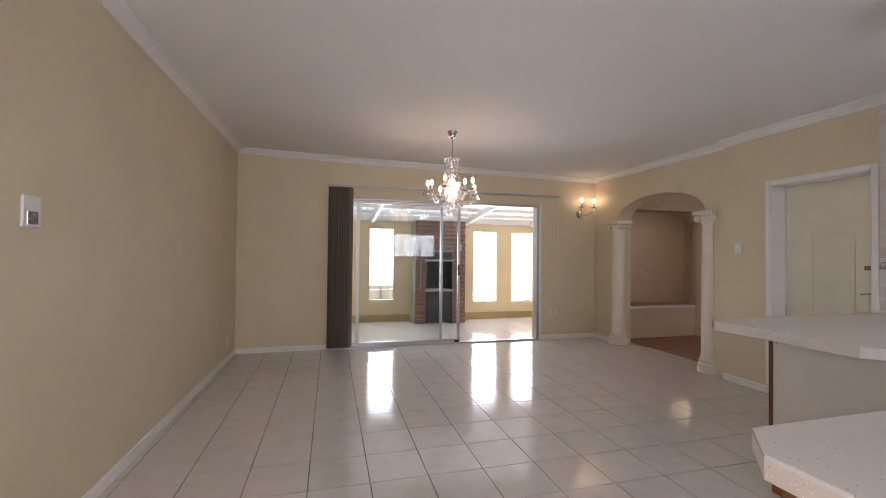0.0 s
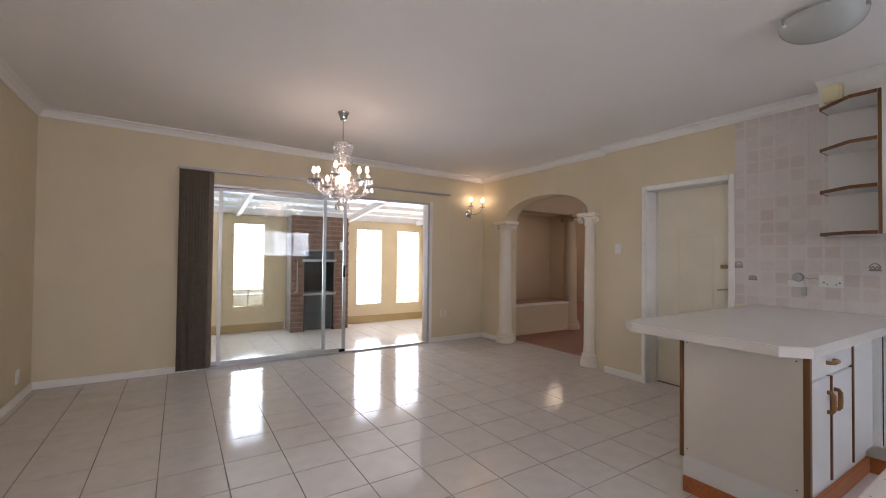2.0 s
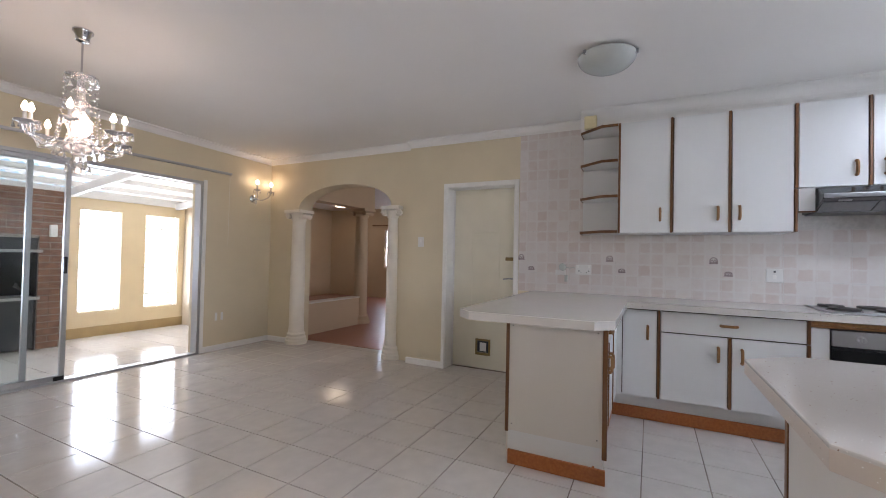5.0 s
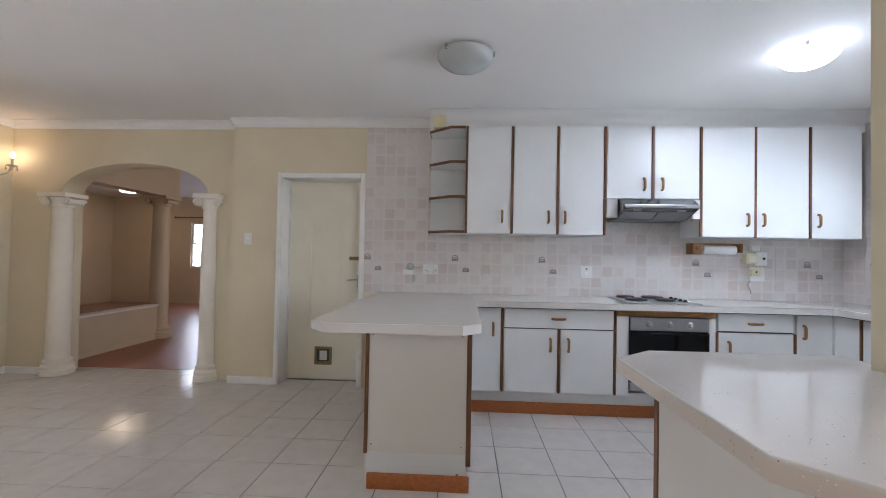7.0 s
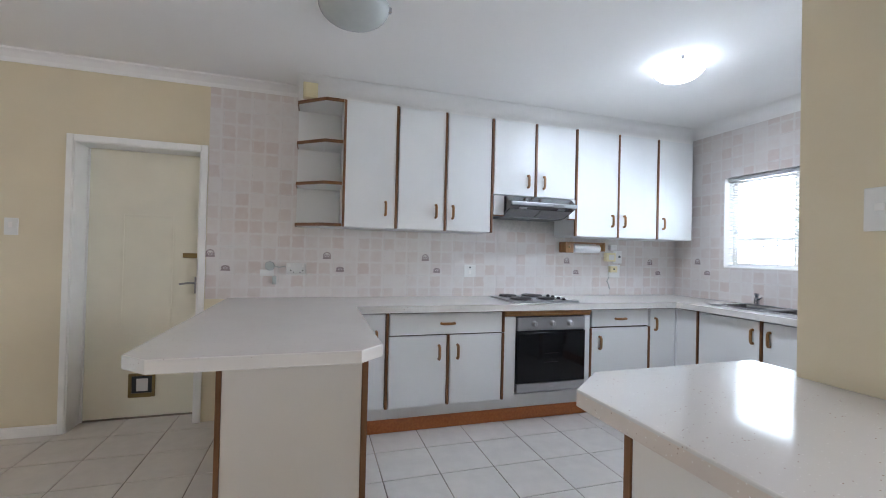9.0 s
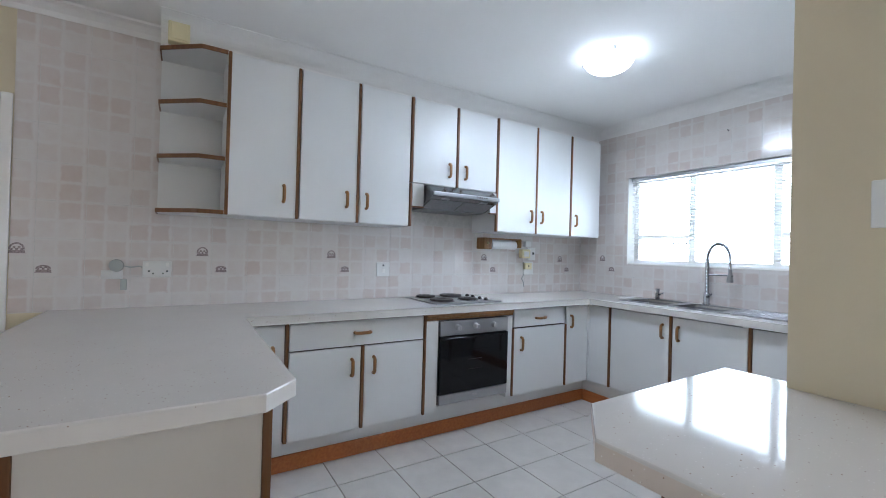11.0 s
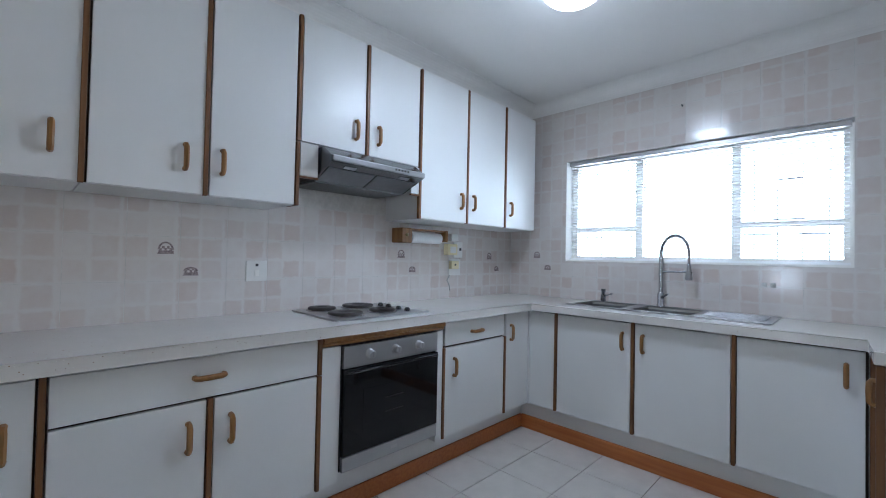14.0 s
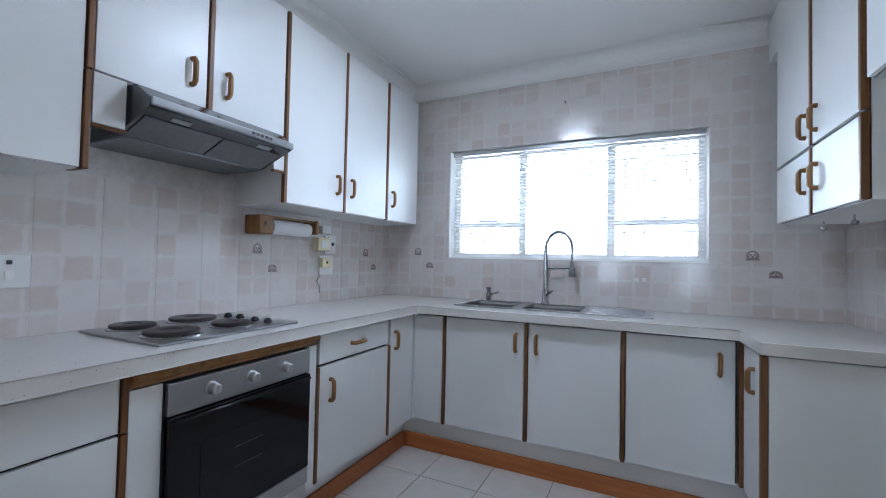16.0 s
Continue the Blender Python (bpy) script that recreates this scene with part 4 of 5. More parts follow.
plate("isolator_switch", 0.315, 1.157, 0.110, 0.110, "white cooker isolator switch with a red lamp", "switch", extra=[("switch", 0.0, -0.012, 0.022, 0.032, M_TRIM), ("lamp", 0.0, 0.032, 0.014, 0.014, M_DARK)])
so = plate("socket_block", -1.275, 1.312, 0.105, 0.125, "two white wall sockets with yellowed plug adaptors", "socket", extra=[("socket_hole", -0.022, 0.005, 0.022, 0.022, M_DARK), ("switch", 0.018, 0.042, 0.016, 0.02, M_TRIM)])
part("cover_plate", box(XW, XW - 0.010, -1.305, -1.175, 1.108, 1.235, bevel=0.003), M_PLASTIC, so)
part("adaptor", box(XW - 0.060, XW - 0.011, -1.215, -1.105, 1.268, 1.355, bevel=0.006), M_YELLOWED, so, "yellowed plug adaptor")
part("adaptor_socket", box(XW - 0.064, XW - 0.0602, -1.195, -1.13, 1.285, 1.335, bevel=0.002), M_PLASTIC, so)
part("adaptor", box(XW - 0.045, XW - 0.011, -1.250, -1.165, 1.160, 1.222, bevel=0.005), M_YELLOWED, so, "yellowed plug adaptor")
part("socket_hole", box(XW - 0.047, XW - 0.0452, -1.215, -1.20, 1.185, 1.20), M_DARK, so)
part("plug_top", box(XW - 0.040, XW - 0.002, -1.245, -1.165, 1.378, 1.435, bevel=0.008), M_PLASTIC, so)
part("wire", tube([(XW - 0.02, -1.17, 1.110), (XW - 0.012, -1.15, 1.07), (XW - 0.012, -1.175, 1.035), (XW - 0.010, -1.185, 0.99)], 0.004, 6), M_BULB_OFF, so)

for x in (2.316, 2.361):
    hk = thing("wall_hook", (x, Y_WIN, 1.105), "small cream adhesive hook on the tiled wall", "hook")
    part("pad", box(x - 0.013, x + 0.013, Y_WIN + 0.0078, Y_WIN + 0.013, 1.108, 1.136, bevel=0.002), M_PLASTIC, hk)
    part("peg", tube([(x, Y_WIN + 0.013, 1.122), (x, Y_WIN + 0.026, 1.118), (x, Y_WIN + 0.028, 1.130)], 0.003, 6), M_PLASTIC, hk)
nl = thing("wall_nail", (2.82, Y_WIN, 2.34), "small dark nail in the tiled wall above the window", "nail")
part("shank", tube([(2.82, Y_WIN + 0.007, 2.34), (2.82, Y_WIN + 0.03, 2.345)], 0.004, 6), M_DARK, nl)

rh = thing("paper_towel_holder", (4.2, -0.78, 1.34), "wall-mounted wooden paper towel holder with a white roll", "paper towel holder")
part("end_bracket", box(4.135, XW, -0.690, -0.600, 1.345, 1.448, bevel=0.007), M_HANDLE, rh, "thick wooden end block")
part("end_bracket", box(4.135, XW, -1.045, -1.020, 1.365, 1.448, bevel=0.006), M_HANDLE, rh)
part("top_rail", box(4.150, 4.190, -1.019, -0.691, 1.434, 1.448, bevel=0.004), M_HANDLE, rh)
part("boss", lathe([(0.013, 0), (0.013, 0.006), (0.006, 0.012)], (4.135, -0.640, 1.40), 12, turn=Matrix.Rotation(radians(-90), 4, "Y")), M_BRASS, rh)
part("paper_roll", tube([(4.188, -0.712, 1.388), (4.188, -1.000, 1.388)], 0.040, 24), M_PAPER, rh, "white paper roll", True)
part("roll_core", tube([(4.188, -0.691, 1.388), (4.188, -1.019, 1.388)], 0.016, 14), M_DARK, rh, "dark roll spindle", True)

bb = thing("door_chime", (4.02, 1.71, 2.446), "small yellowed plastic chime box above the end shelf", "chime box")
part("case", box(3.985, 4.0495, 1.660, 1.765, 2.446, 2.560, bevel=0.006), M_YELLOWED, bb)
part("cover", box(3.978, 3.9845, 1.674, 1.751, 2.460, 2.546, bevel=0.002), M_YELLOWED, bb)

# ceiling lamps


def bowl_lamp(x, y, material, label, r0=0.185):
    z = ceil_z(x)
    r = thing("ceiling_lamp", (x, y, z), label, "ceiling lamp")
    prof = [(0.02 + (r0 - 0.02) * math.sin(a), -0.022 - 0.098 * math.cos(a)) for a in (math.pi / 2 * i / 10 for i in range(11))]
    part("bowl", lathe(prof, (x, y, z), 36), material, r, "", True)
    part("base_plate", lathe([(0.13, -0.024), (0.13, 0.0)], (x, y, z - 0.001), 24), M_TRIM, r)
    for k in range(3):
        a = 2 * math.pi * k / 3 + 0.35
        part("clip", box(x + (r0 + 0.002) * math.cos(a) - 0.009, x + (r0 + 0.002) * math.cos(a) + 0.009, y + (r0 + 0.002) * math.sin(a) - 0.009, y + (r0 + 0.002) * math.sin(a) + 0.009, z - 0.045, z - 0.015, bevel=0.003), M_CHROME, r)
    return r


bowl_lamp(2.97, 1.487, M_BULB_OFF, "frosted glass bowl ceiling lamp, switched off")
bowl_lamp(2.94, -0.655, M_LAMP_ON, "frosted glass bowl ceiling lamp, lit bright white", 0.16)

# ---- dining area ----
# recessed door with its frame
df = thing("door_frame_1", (X_RIGHT, 2.865, 0.0), "white painted door frame around the recess", "door frame", kind="structure")
DX = X_RIGHT + 0.195
for y0, y1, yi in ((3.272, 3.312, 3.284), (2.437, 2.482, 2.476)):
    part("architrave", box(X_RIGHT - 0.016, X_RIGHT - 0.0005, y0, y1, 0.0, 2.078, bevel=0.005), M_TRIM, df)
    step = 1 if yi < 3 else -1
    part("jamb_lining", boxes([(X_RIGHT + 0.0005, DX - 0.004, yi, yi + step * 0.018, 0.0, 2.043), (DX - 0.020, DX - 0.003, yi + step * 0.018, yi + step * 0.030, 0.0, 2.026)], 0.003), M_TRIM, df, "white painted reveal lining")
part("head", box(X_RIGHT - 0.015, X_RIGHT - 0.0005, 2.483, 3.271, 2.030, 2.077, bevel=0.005), M_TRIM, df)
part("head_lining", box(X_RIGHT + 0.0005, DX - 0.004, 2.495, 3.265, 2.026, 2.043, bevel=0.002), M_TRIM, df)
dr = thing("door_1", (4.47, 2.88, 0.0), "closed cream painted door with raised mouldings and a pet flap", "door", kind="structure")
leaf = part("leaf", box(DX, DX + 0.04, 2.478, 3.282, 0.010, 2.040, bevel=0.002), M_DOOR, dr)
for z0, z1 in ((0.62, 1.55),):
    part("moulding", boxes([(DX - 0.006, DX - 0.0003, 2.705, 2.720, z0, z1), (DX - 0.006, DX - 0.0003, 3.030, 3.045, z0, z1), (DX - 0.006, DX - 0.0003, 2.720, 3.030, z1 - 0.015, z1), (DX - 0.006, DX - 0.0003, 2.720, 3.030, z0, z0 + 0.015)], 0.002), M_DOOR, leaf)
part("rim_lock", box(DX - 0.022, DX - 0.001, 2.535, 2.635, 1.225, 1.262, bevel=0.004), M_BRASS, dr, "aged brass rim lock")
hp = part("lock_plate", box(DX - 0.005, DX - 0.0005, 2.528, 2.552, 0.945, 1.075, bevel=0.002), M_STEEL, dr)
part("lever_handle", tube([(DX - 0.004, 2.540, 1.03), (DX - 0.05, 2.540, 1.03), (DX - 0.052, 2.575, 1.032), (DX - 0.05, 2.645, 1.022)], 0.008, 8), M_STEEL, dr, "steel lever handle", True)
fl = part("pet_flap", boxes([(DX - 0.016, DX - 0.0005, 2.797, 2.817, 0.160, 0.340), (DX - 0.016, DX - 0.0005, 2.952, 2.972, 0.160, 0.340), (DX - 0.016, DX - 0.0005, 2.817, 2.952, 0.320, 0.340), (DX - 0.020, DX - 0.0005, 2.817, 2.952, 0.160, 0.190)], 0.002), M_BRASS, dr, "bronze framed pet flap")
part("flap_window", box(DX - 0.008, DX - 0.0004, 2.819, 2.950, 0.192, 0.318), M_DARK, fl)
part("flap_tab", prism([(DX - 0.010, 2.845), (DX - 0.010, 2.920), (DX - 0.0085, 2.920), (DX - 0.0085, 2.845)], 0.205, 0.30), M_PLASTIC, fl)
part("threshold", box(X_RIGHT + 0.185, DX + 0.03, 2.478, 3.282, -0.003, 0.007), M_GROUT, df)

plate("light_switch", 3.60, 1.42, 0.075, 0.115, "white light switch on the cream wall", "switch", x=X_RIGHT, extra=[("rocker", 0, 0.01, 0.02, 0.035, M_TRIM)])


def plate_y(name, x, z, w, h, label, category, y, ny, extra=()):
    r = thing(name, (x, y, z - h / 2), label, category)
    part("cover_plate", box(x - w / 2, x + w / 2, y, y + ny * 0.010, z - h / 2, z + h / 2, bevel=0.003), M_PLASTIC, r)
    for nm, dx, dz, ww, hh, m in extra:
        part(nm, box(x + dx - ww / 2, x + dx + ww / 2, y + ny * 0.0102, y + ny * 0.016, z + dz - hh / 2, z + dz + hh / 2, bevel=0.0015), m, r)
    return r


plate_y("light_switch", 1.497, 1.465, 0.078, 0.125, "white light switch on the wall stub", "switch", Y_PART, 1, [("rocker", 0, 0.005, 0.022, 0.022, M_TRIM)])
plate_y("blank_plate", 3.52, 0.43, 0.03, 0.10, "small painted-over wall plate", "wall plate", Y_BACK, -1)
plate_y("blank_plate", 3.60, 0.43, 0.03, 0.10, "small painted-over wall plate", "wall plate", Y_BACK, -1)

# digital clock on the wall stub
ck = thing("digital_clock", (1.40, Y_PART, 1.908), "black digital wall clock with a grey display", "clock")
part("case", box(1.323, 1.483, Y_PART + 0.001, Y_PART + 0.025, 1.908, 2.036, bevel=0.005), M_DARK, ck)
part("display", box(1.335, 1.471, Y_PART + 0.0255, Y_PART + 0.028, 1.942, 2.026), M_LCD, ck)


def text_on(parent, body, size, m, material, name):
    cu = bpy.data.curves.new(name, "FONT")
    cu.body, cu.size, cu.extrude = body, size, 0.0004
    tmp = bpy.data.objects.new(name, cu)
    scene.collection.objects.link(tmp)
    me = bpy.data.meshes.new_from_object(tmp.evaluated_get(bpy.context.evaluated_depsgraph_get()))
    bpy.data.objects.remove(tmp)
    me.transform(Matrix.Translation(-ORIGIN[parent.name]) @ m)
    me.materials.append(material)
    ob = new(name, me)
    ob.parent = parent
    ORIGIN[ob.name] = ORIGIN[parent.name]
    return ob


text_on(ck, "5:55", 0.045, Matrix.Translation((1.458, Y_PART + 0.0286, 1.985)) @ Euler((radians(90), 0, radians(180))).to_matrix().to_4x4(), M_DARK, "digits")
part("lower_bars", boxes([(1.353 + i * 0.03, 1.371 + i * 0.03, Y_PART + 0.0281, Y_PART + 0.0288, 1.957, 1.961) for i in range(4)]), M_DARK, ck)

# left wall switch and socket
lw = thing("wall_intercom", (X_LEFT, 2.275, 1.41), "white switch plate with a shiny cover on the cream wall", "switch")
part("cover_plate", box(X_LEFT, X_LEFT + 0.012, 2.222, 2.330, 1.410, 1.538, bevel=0.003), M_PLASTIC, lw)
part("rocker", box(X_LEFT + 0.0122, X_LEFT + 0.02, 2.235, 2.300, 1.420, 1.475, bevel=0.003), M_CHROME, lw)
ls = thing("low_socket", (X_LEFT, 5.74, 0.17), "white low wall socket above the baseboard", "socket")
part("cover_plate", box(X_LEFT, X_LEFT + 0.010, 5.70, 5.78, 0.17, 0.29, bevel=0.003), M_PLASTIC, ls)
part("switch", box(X_LEFT + 0.0102, X_LEFT + 0.015, 5.725, 5.745, 0.24, 0.27), M_TRIM, ls)

# sliding door
sx0, sx1, sz1 = 0.28, 3.30, 2.12
sd = thing("sliding_door", ((sx0 + sx1) / 2, Y_BACK, 0), "wide aluminium sliding glass door, one leaf slid open", "sliding door", kind="structure")
YF0, YF1 = Y_BACK - 0.012, Y_BACK + 0.10
part("frame", boxes([(sx0, sx0 + 0.035, YF0, YF1, 0, sz1), (sx1 - 0.035, sx1, YF0, YF1, 0, sz1), (sx0 + 0.035, sx1 - 0.035, YF0, YF1, sz1 - 0.035, sz1), (sx0 + 0.035, sx1 - 0.035, YF0, YF1, 0.0, 0.022)], 0.002), M_ALU, sd)
part("architrave", boxes([(sx1 + 0.001, sx1 + 0.045, Y_BACK - 0.02, Y_BACK - 0.001, 0, sz1 + 0.02)] , 0.003), M_TRIM, sd)


def sash(x0, x1, y, name):
    s = part(name, boxes([(x0, x0 + 0.04, y, y + 0.032, 0.023, sz1 - 0.037), (x1 - 0.04, x1, y, y + 0.032, 0.023, sz1 - 0.037), (x0 + 0.04, x1 - 0.04, y, y + 0.032, 0.023, 0.070), (x0 + 0.04, x1 - 0.04, y, y + 0.032, sz1 - 0.075, sz1 - 0.037)], 0.002), M_ALU, sd)
    g = part("pane", box(x0 + 0.04, x1 - 0.04, y + 0.013, y + 0.019, 0.070, sz1 - 0.075), M_SGLASS, s)
    g.visible_shadow = False
    return s


sash(sx0 + 0.036, 1.74, YF0 + 0.055, "fixed_leaf")
s2 = sash(0.47, 2.0, YF0 + 0.012, "sliding_leaf")
part("latch", box(1.955, 1.985, YF0 - 0.016, YF0 + 0.011, 1.02, 1.18, bevel=0.006), M_BLACK, s2, "black door latch")
part("wedge", prism([(1.91, YF0 - 0.004), (1.99, YF0 - 0.004), (1.99, YF0 + 0.010)], 0.023, 0.06), M_BLACK, s2)
rl = thing("blind_rail", (1.85, Y_BACK - 0.05, 2.26), "slim aluminium rail for vertical blinds above the sliding door", "rail")
part("rail", box(0.06, 3.64, Y_BACK - 0.075, Y_BACK - 0.040, 2.252, 2.278, bevel=0.004), M_ALU, rl)
for x in (0.3, 1.1, 1.9, 2.7, 3.42):
    part("bracket", box(x - 0.012, x + 0.012, Y_BACK - 0.039, Y_BACK - 0.001, 2.256, 2.285), M_STEEL, rl)
part("cord", tube([(3.62, Y_BACK - 0.058, 2.25), (3.62, Y_BACK - 0.05, 1.35)], 0.0015, 4), M_TRIM, rl)
vbl = thing("vertical_blind", (0.24, Y_BACK - 0.1, 0.03), "dark grey fabric vertical blind drawn together", "blind")
for i in range(11):
    x = 0.10 + i * 0.029
    bm = boxes([(-0.045, 0.045, -0.0012, 0.0012, 0.03, 2.245)])
    bmesh.ops.transform(bm, matrix=Matrix.Translation((x, Y_BACK - 0.062, 0)) @ Matrix.Rotation(radians(62 + 6 * math.sin(i * 2.3)), 4, "Z"), verts=bm.verts)
    part("vane", bm, M_CURTAIN, vbl)

# chandelier
CX, CY = 1.37, 4.49
CZ = ceil_z(CX)
ch = thing("chandelier", (CX, CY, CZ), "crystal chandelier with eight lit candle bulbs on a chrome chain", "chandelier")
part("canopy", lathe([(0.055, 0.0), (0.055, -0.012), (0.040, -0.03), (0.034, -0.06), (0.038, -0.066), (0.02, -0.075)][::-1], (CX, CY, CZ), 24), M_CHROME, ch, "", True)
part("suspension", tube([(CX, CY, CZ - 0.07), (CX, CY, CZ - 0.30)], 0.006, 8), M_CHROME, ch)
part("stem", lathe([(0.012, -0.92), (0.03, -0.90), (0.05, -0.86), (0.03, -0.82), (0.035, -0.80), (0.11, -0.765), (0.12, -0.745), (0.05, -0.73), (0.04, -0.68), (0.06, -0.64), (0.075, -0.60), (0.05, -0.56), (0.025, -0.52), (0.03, -0.49), (0.055, -0.47), (0.03, -0.45), (0.022, -0.40), (0.045, -0.385), (0.022, -0.37), (0.02, -0.32), (0.07, -0.305), (0.085, -0.295), (0.02, -0.29)], (CX, CY, CZ), 16), M_CRYSTAL, ch, "turned crystal stem", True)


def drop(parent, p, size=0.02):
    bm = bmesh.new()
    bmesh.ops.create_cone(bm, cap_ends=True, segments=6, radius1=size * 0.55, radius2=size * 0.12, depth=size * 1.6, matrix=Matrix.Translation((p[0], p[1], p[2] - size * 1.1)))
    bmesh.ops.create_icosphere(bm, subdivisions=1, radius=size * 0.3, matrix=Matrix.Translation(p))
    return part("crystal_drop", bm, M_CRYSTAL, parent)


me_bead = bpy.data.meshes.new("bead")
bm = bmesh.new()
bmesh.ops.create_icosphere(bm, subdivisions=1, radius=0.0078)
bm.to_mesh(me_bead)
bm.free()
me_bead.materials.append(M_CRYSTAL)
for k in range(8):
    a = 2 * math.pi * k / 8 + 0.2
    d = Vector((math.cos(a), math.sin(a), 0))
    hub = Vector((CX, CY, CZ - 0.70))
    reach = 0.285 if k % 2 == 0 else 0.23
    lift = -0.015 if k % 2 == 0 else 0.03
    pts = [hub + d * 0.05, hub + d * 0.11 + Vector((0, 0, -0.06)), hub + d * 0.19 + Vector((0, 0, -0.075)), hub + d * (reach - 0.01) + Vector((0, 0, -0.02 + lift)), hub + d * reach + Vector((0, 0, 0.03 + lift))]
    arm = part("arm", tube(pts, 0.009, 8), M_CRYSTAL, ch, "", True)
    tip = pts[-1]
    part("drip_pan", lathe([(0.012, -0.004), (0.045, 0.010), (0.050, 0.018), (0.044, 0.014), (0.014, 0.004)], tip, 14), M_CRYSTAL, arm, "", True)
    part("candle_tube", lathe([(0.010, 0.0), (0.010, 0.065)], tip + Vector((0, 0, 0.008)), 10), M_TRIM, arm)
    part("bulb", lathe([(0.008, 0.0), (0.016, 0.014), (0.017, 0.024), (0.010, 0.045), (0.002, 0.058)], tip + Vector((0, 0, 0.074)), 12), M_BULB, arm, "glowing candle bulb", True)
    for j in range(5):
        b = 2 * math.pi * j / 5 + k
        drop(arm, tip + Vector((0.046 * math.cos(b), 0.046 * math.sin(b), 0.008)), 0.020)
    sw = [(CX + 0.075 * d.x * (1 - s) + d.x * 0.12 * s + d.x * 0.0, CY + 0.075 * d.y * (1 - s) + d.y * 0.12 * s, CZ - 0.30 - 0.42 * s - 0.05 * math.sin(math.pi * s)) for s in (i / 14 for i in range(15))]
    for p in sw:
        bd = new("bead", me_bead)
        bd.parent = ch
        bd.location = Vector(p) - ORIGIN[ch.name]
for ring_r, ring_z, n in ((0.12, -0.77, 14), (0.06, -0.87, 8), (0.085, -0.305, 10)):
    for j in range(n):
        b = 2 * math.pi * j / n
        drop(ch, Vector((CX + ring_r * math.cos(b), CY + ring_r * math.sin(b), CZ + ring_z)), 0.022)

# wall sconce
SX = 4.02
sc = thing("wall_sconce", (SX, Y_BACK, 1.95), "two-armed crystal wall sconce with lit candle bulbs", "wall lamp")
part("back_plate", lathe([(0.055, 0), (0.052, 0.012), (0.03, 0.022), (0.026, 0.04), (0.01, 0.05)], (SX, Y_BACK - 0.001, 2.00), 20, turn=Matrix.Rotation(radians(90), 4, "X")), M_CHROME, sc, "", True)
part("pendant", lathe([(0.003, -0.075), (0.016, -0.055), (0.020, -0.035), (0.010, -0.015), (0.012, 0.0), (0.006, 0.01)], (SX, Y_BACK - 0.055, 1.995), 12), M_CRYSTAL, sc, "", True)
for dx in (-0.015, 0.215):
    pts = [(SX, Y_BACK - 0.045, 2.00), (SX + dx * 0.35, Y_BACK - 0.085, 1.985), (SX + dx * 0.75, Y_BACK - 0.105, 2.03), (SX + dx, Y_BACK - 0.10, 2.085), (SX + dx, Y_BACK - 0.10, 2.105)]
    arm = part("arm", tube(pts, 0.008, 8), M_CRYSTAL, sc, "", True)
    tip = Vector(pts[-1])
    part("drip_pan", lathe([(0.010, -0.004), (0.042, 0.010), (0.046, 0.016), (0.012, 0.004)], tip, 14), M_CRYSTAL, arm, "", True)
    part("candle_tube", lathe([(0.012, 0.0), (0.012, 0.085)], tip + Vector((0, 0, 0.006)), 10), M_CHROME, arm)
    part("bulb", lathe([(0.008, 0.0), (0.019, 0.014), (0.023, 0.028), (0.019, 0.043), (0.006, 0.055)], tip + Vector((0, 0, 0.092)), 12), M_BULB, arm, "glowing candle bulb", True)
    for j in range(5):
        b = 2 * math.pi * j / 5
        drop(arm, tip + Vector((0.043 * math.cos(b), 0.043 * math.sin(b), 0.006)), 0.020)

# columns at the arch


def column(name, x, y, h, label, r=0.115, flutes=True, mat_=None):
    m = mat_ or M_COLUMN
    c = thing(name, (x, y, 0.0), label, "column")
    part("base", lathe([(r * 1.45, 0.0), (r * 1.45, 0.05), (r * 1.35, 0.06), (r * 1.38, 0.09), (r * 1.2, 0.11), (r * 1.25, 0.14), (r * 1.08, 0.16)], (x, y, 0.001), 32), m, c, "", True)
    part("shaft", lathe([(r * 1.06, 0.162), (r, 0.25), (r * 0.96, h * 0.6), (r * 0.86, h - 0.15)], (x, y, 0.0), 48, flute=0.035 if flutes else 0.0), m, c, "fluted shaft" if flutes else "", True)
    part("neck", lathe([(r * 0.95, h - 0.149), (r * 1.02, h - 0.13), (r * 0.95, h - 0.10), (r * 1.15, h - 0.05)], (x, y, 0.0), 32), m, c, "", True)
    part("abacus", box(x - r * 1.35, x + r * 1.35, y - r * 1.5, y + r * 1.5, h - 0.045, h, bevel=0.006), m, c)
    for sy in (-1, 1):
        bm = bmesh.new()
        spiral = [(0, sy * (r * 1.12) + (0.048 - 0.0033 * i) * math.cos(i * 0.55) * sy, h - 0.085 + (0.048 - 0.0033 * i) * math.sin(i * 0.55)) for i in range(14)]
        for sx in (-1, 1):
            tube([(x + sx * r * 0.95, y + p[1], p[2]) for p in spiral], 0.009, 6, bm)
        lathe([(0.040, -r * 0.95), (0.030, 0), (0.040, r * 0.95)], (x, y + sy * r * 1.12, h - 0.085), 14, bm, turn=Matrix.Rotation(radians(90), 4, "Y"))
        part("volute", bm, m, c, "scrolled volute", True)
    return c


column("column", 4.375, 5.645, 1.86, "cream plaster column with a scrolled capital beside the arch", 0.10)
column("column", 4.365, 4.04, 1.86, "cream fluted plaster column with a scrolled capital beside the arch", 0.09)

# ---- far lounge through the arch ----
structure("floor_lounge", box(4.40, 10.5, 2.8, 10.5, -0.12, -0.006), M_GROUT, "screed below the red wooden floor", "floor")
lf = structure("lounge_boards", boxes([(4.645, 10.3, 3.0 + i * 0.09, 3.0885 + i * 0.09, -0.006, 0.003) for i in range(81)]), M_REDFLOOR, "glossy red-brown wooden strip floor", "floor")
tagged(lf, kind="stuff")
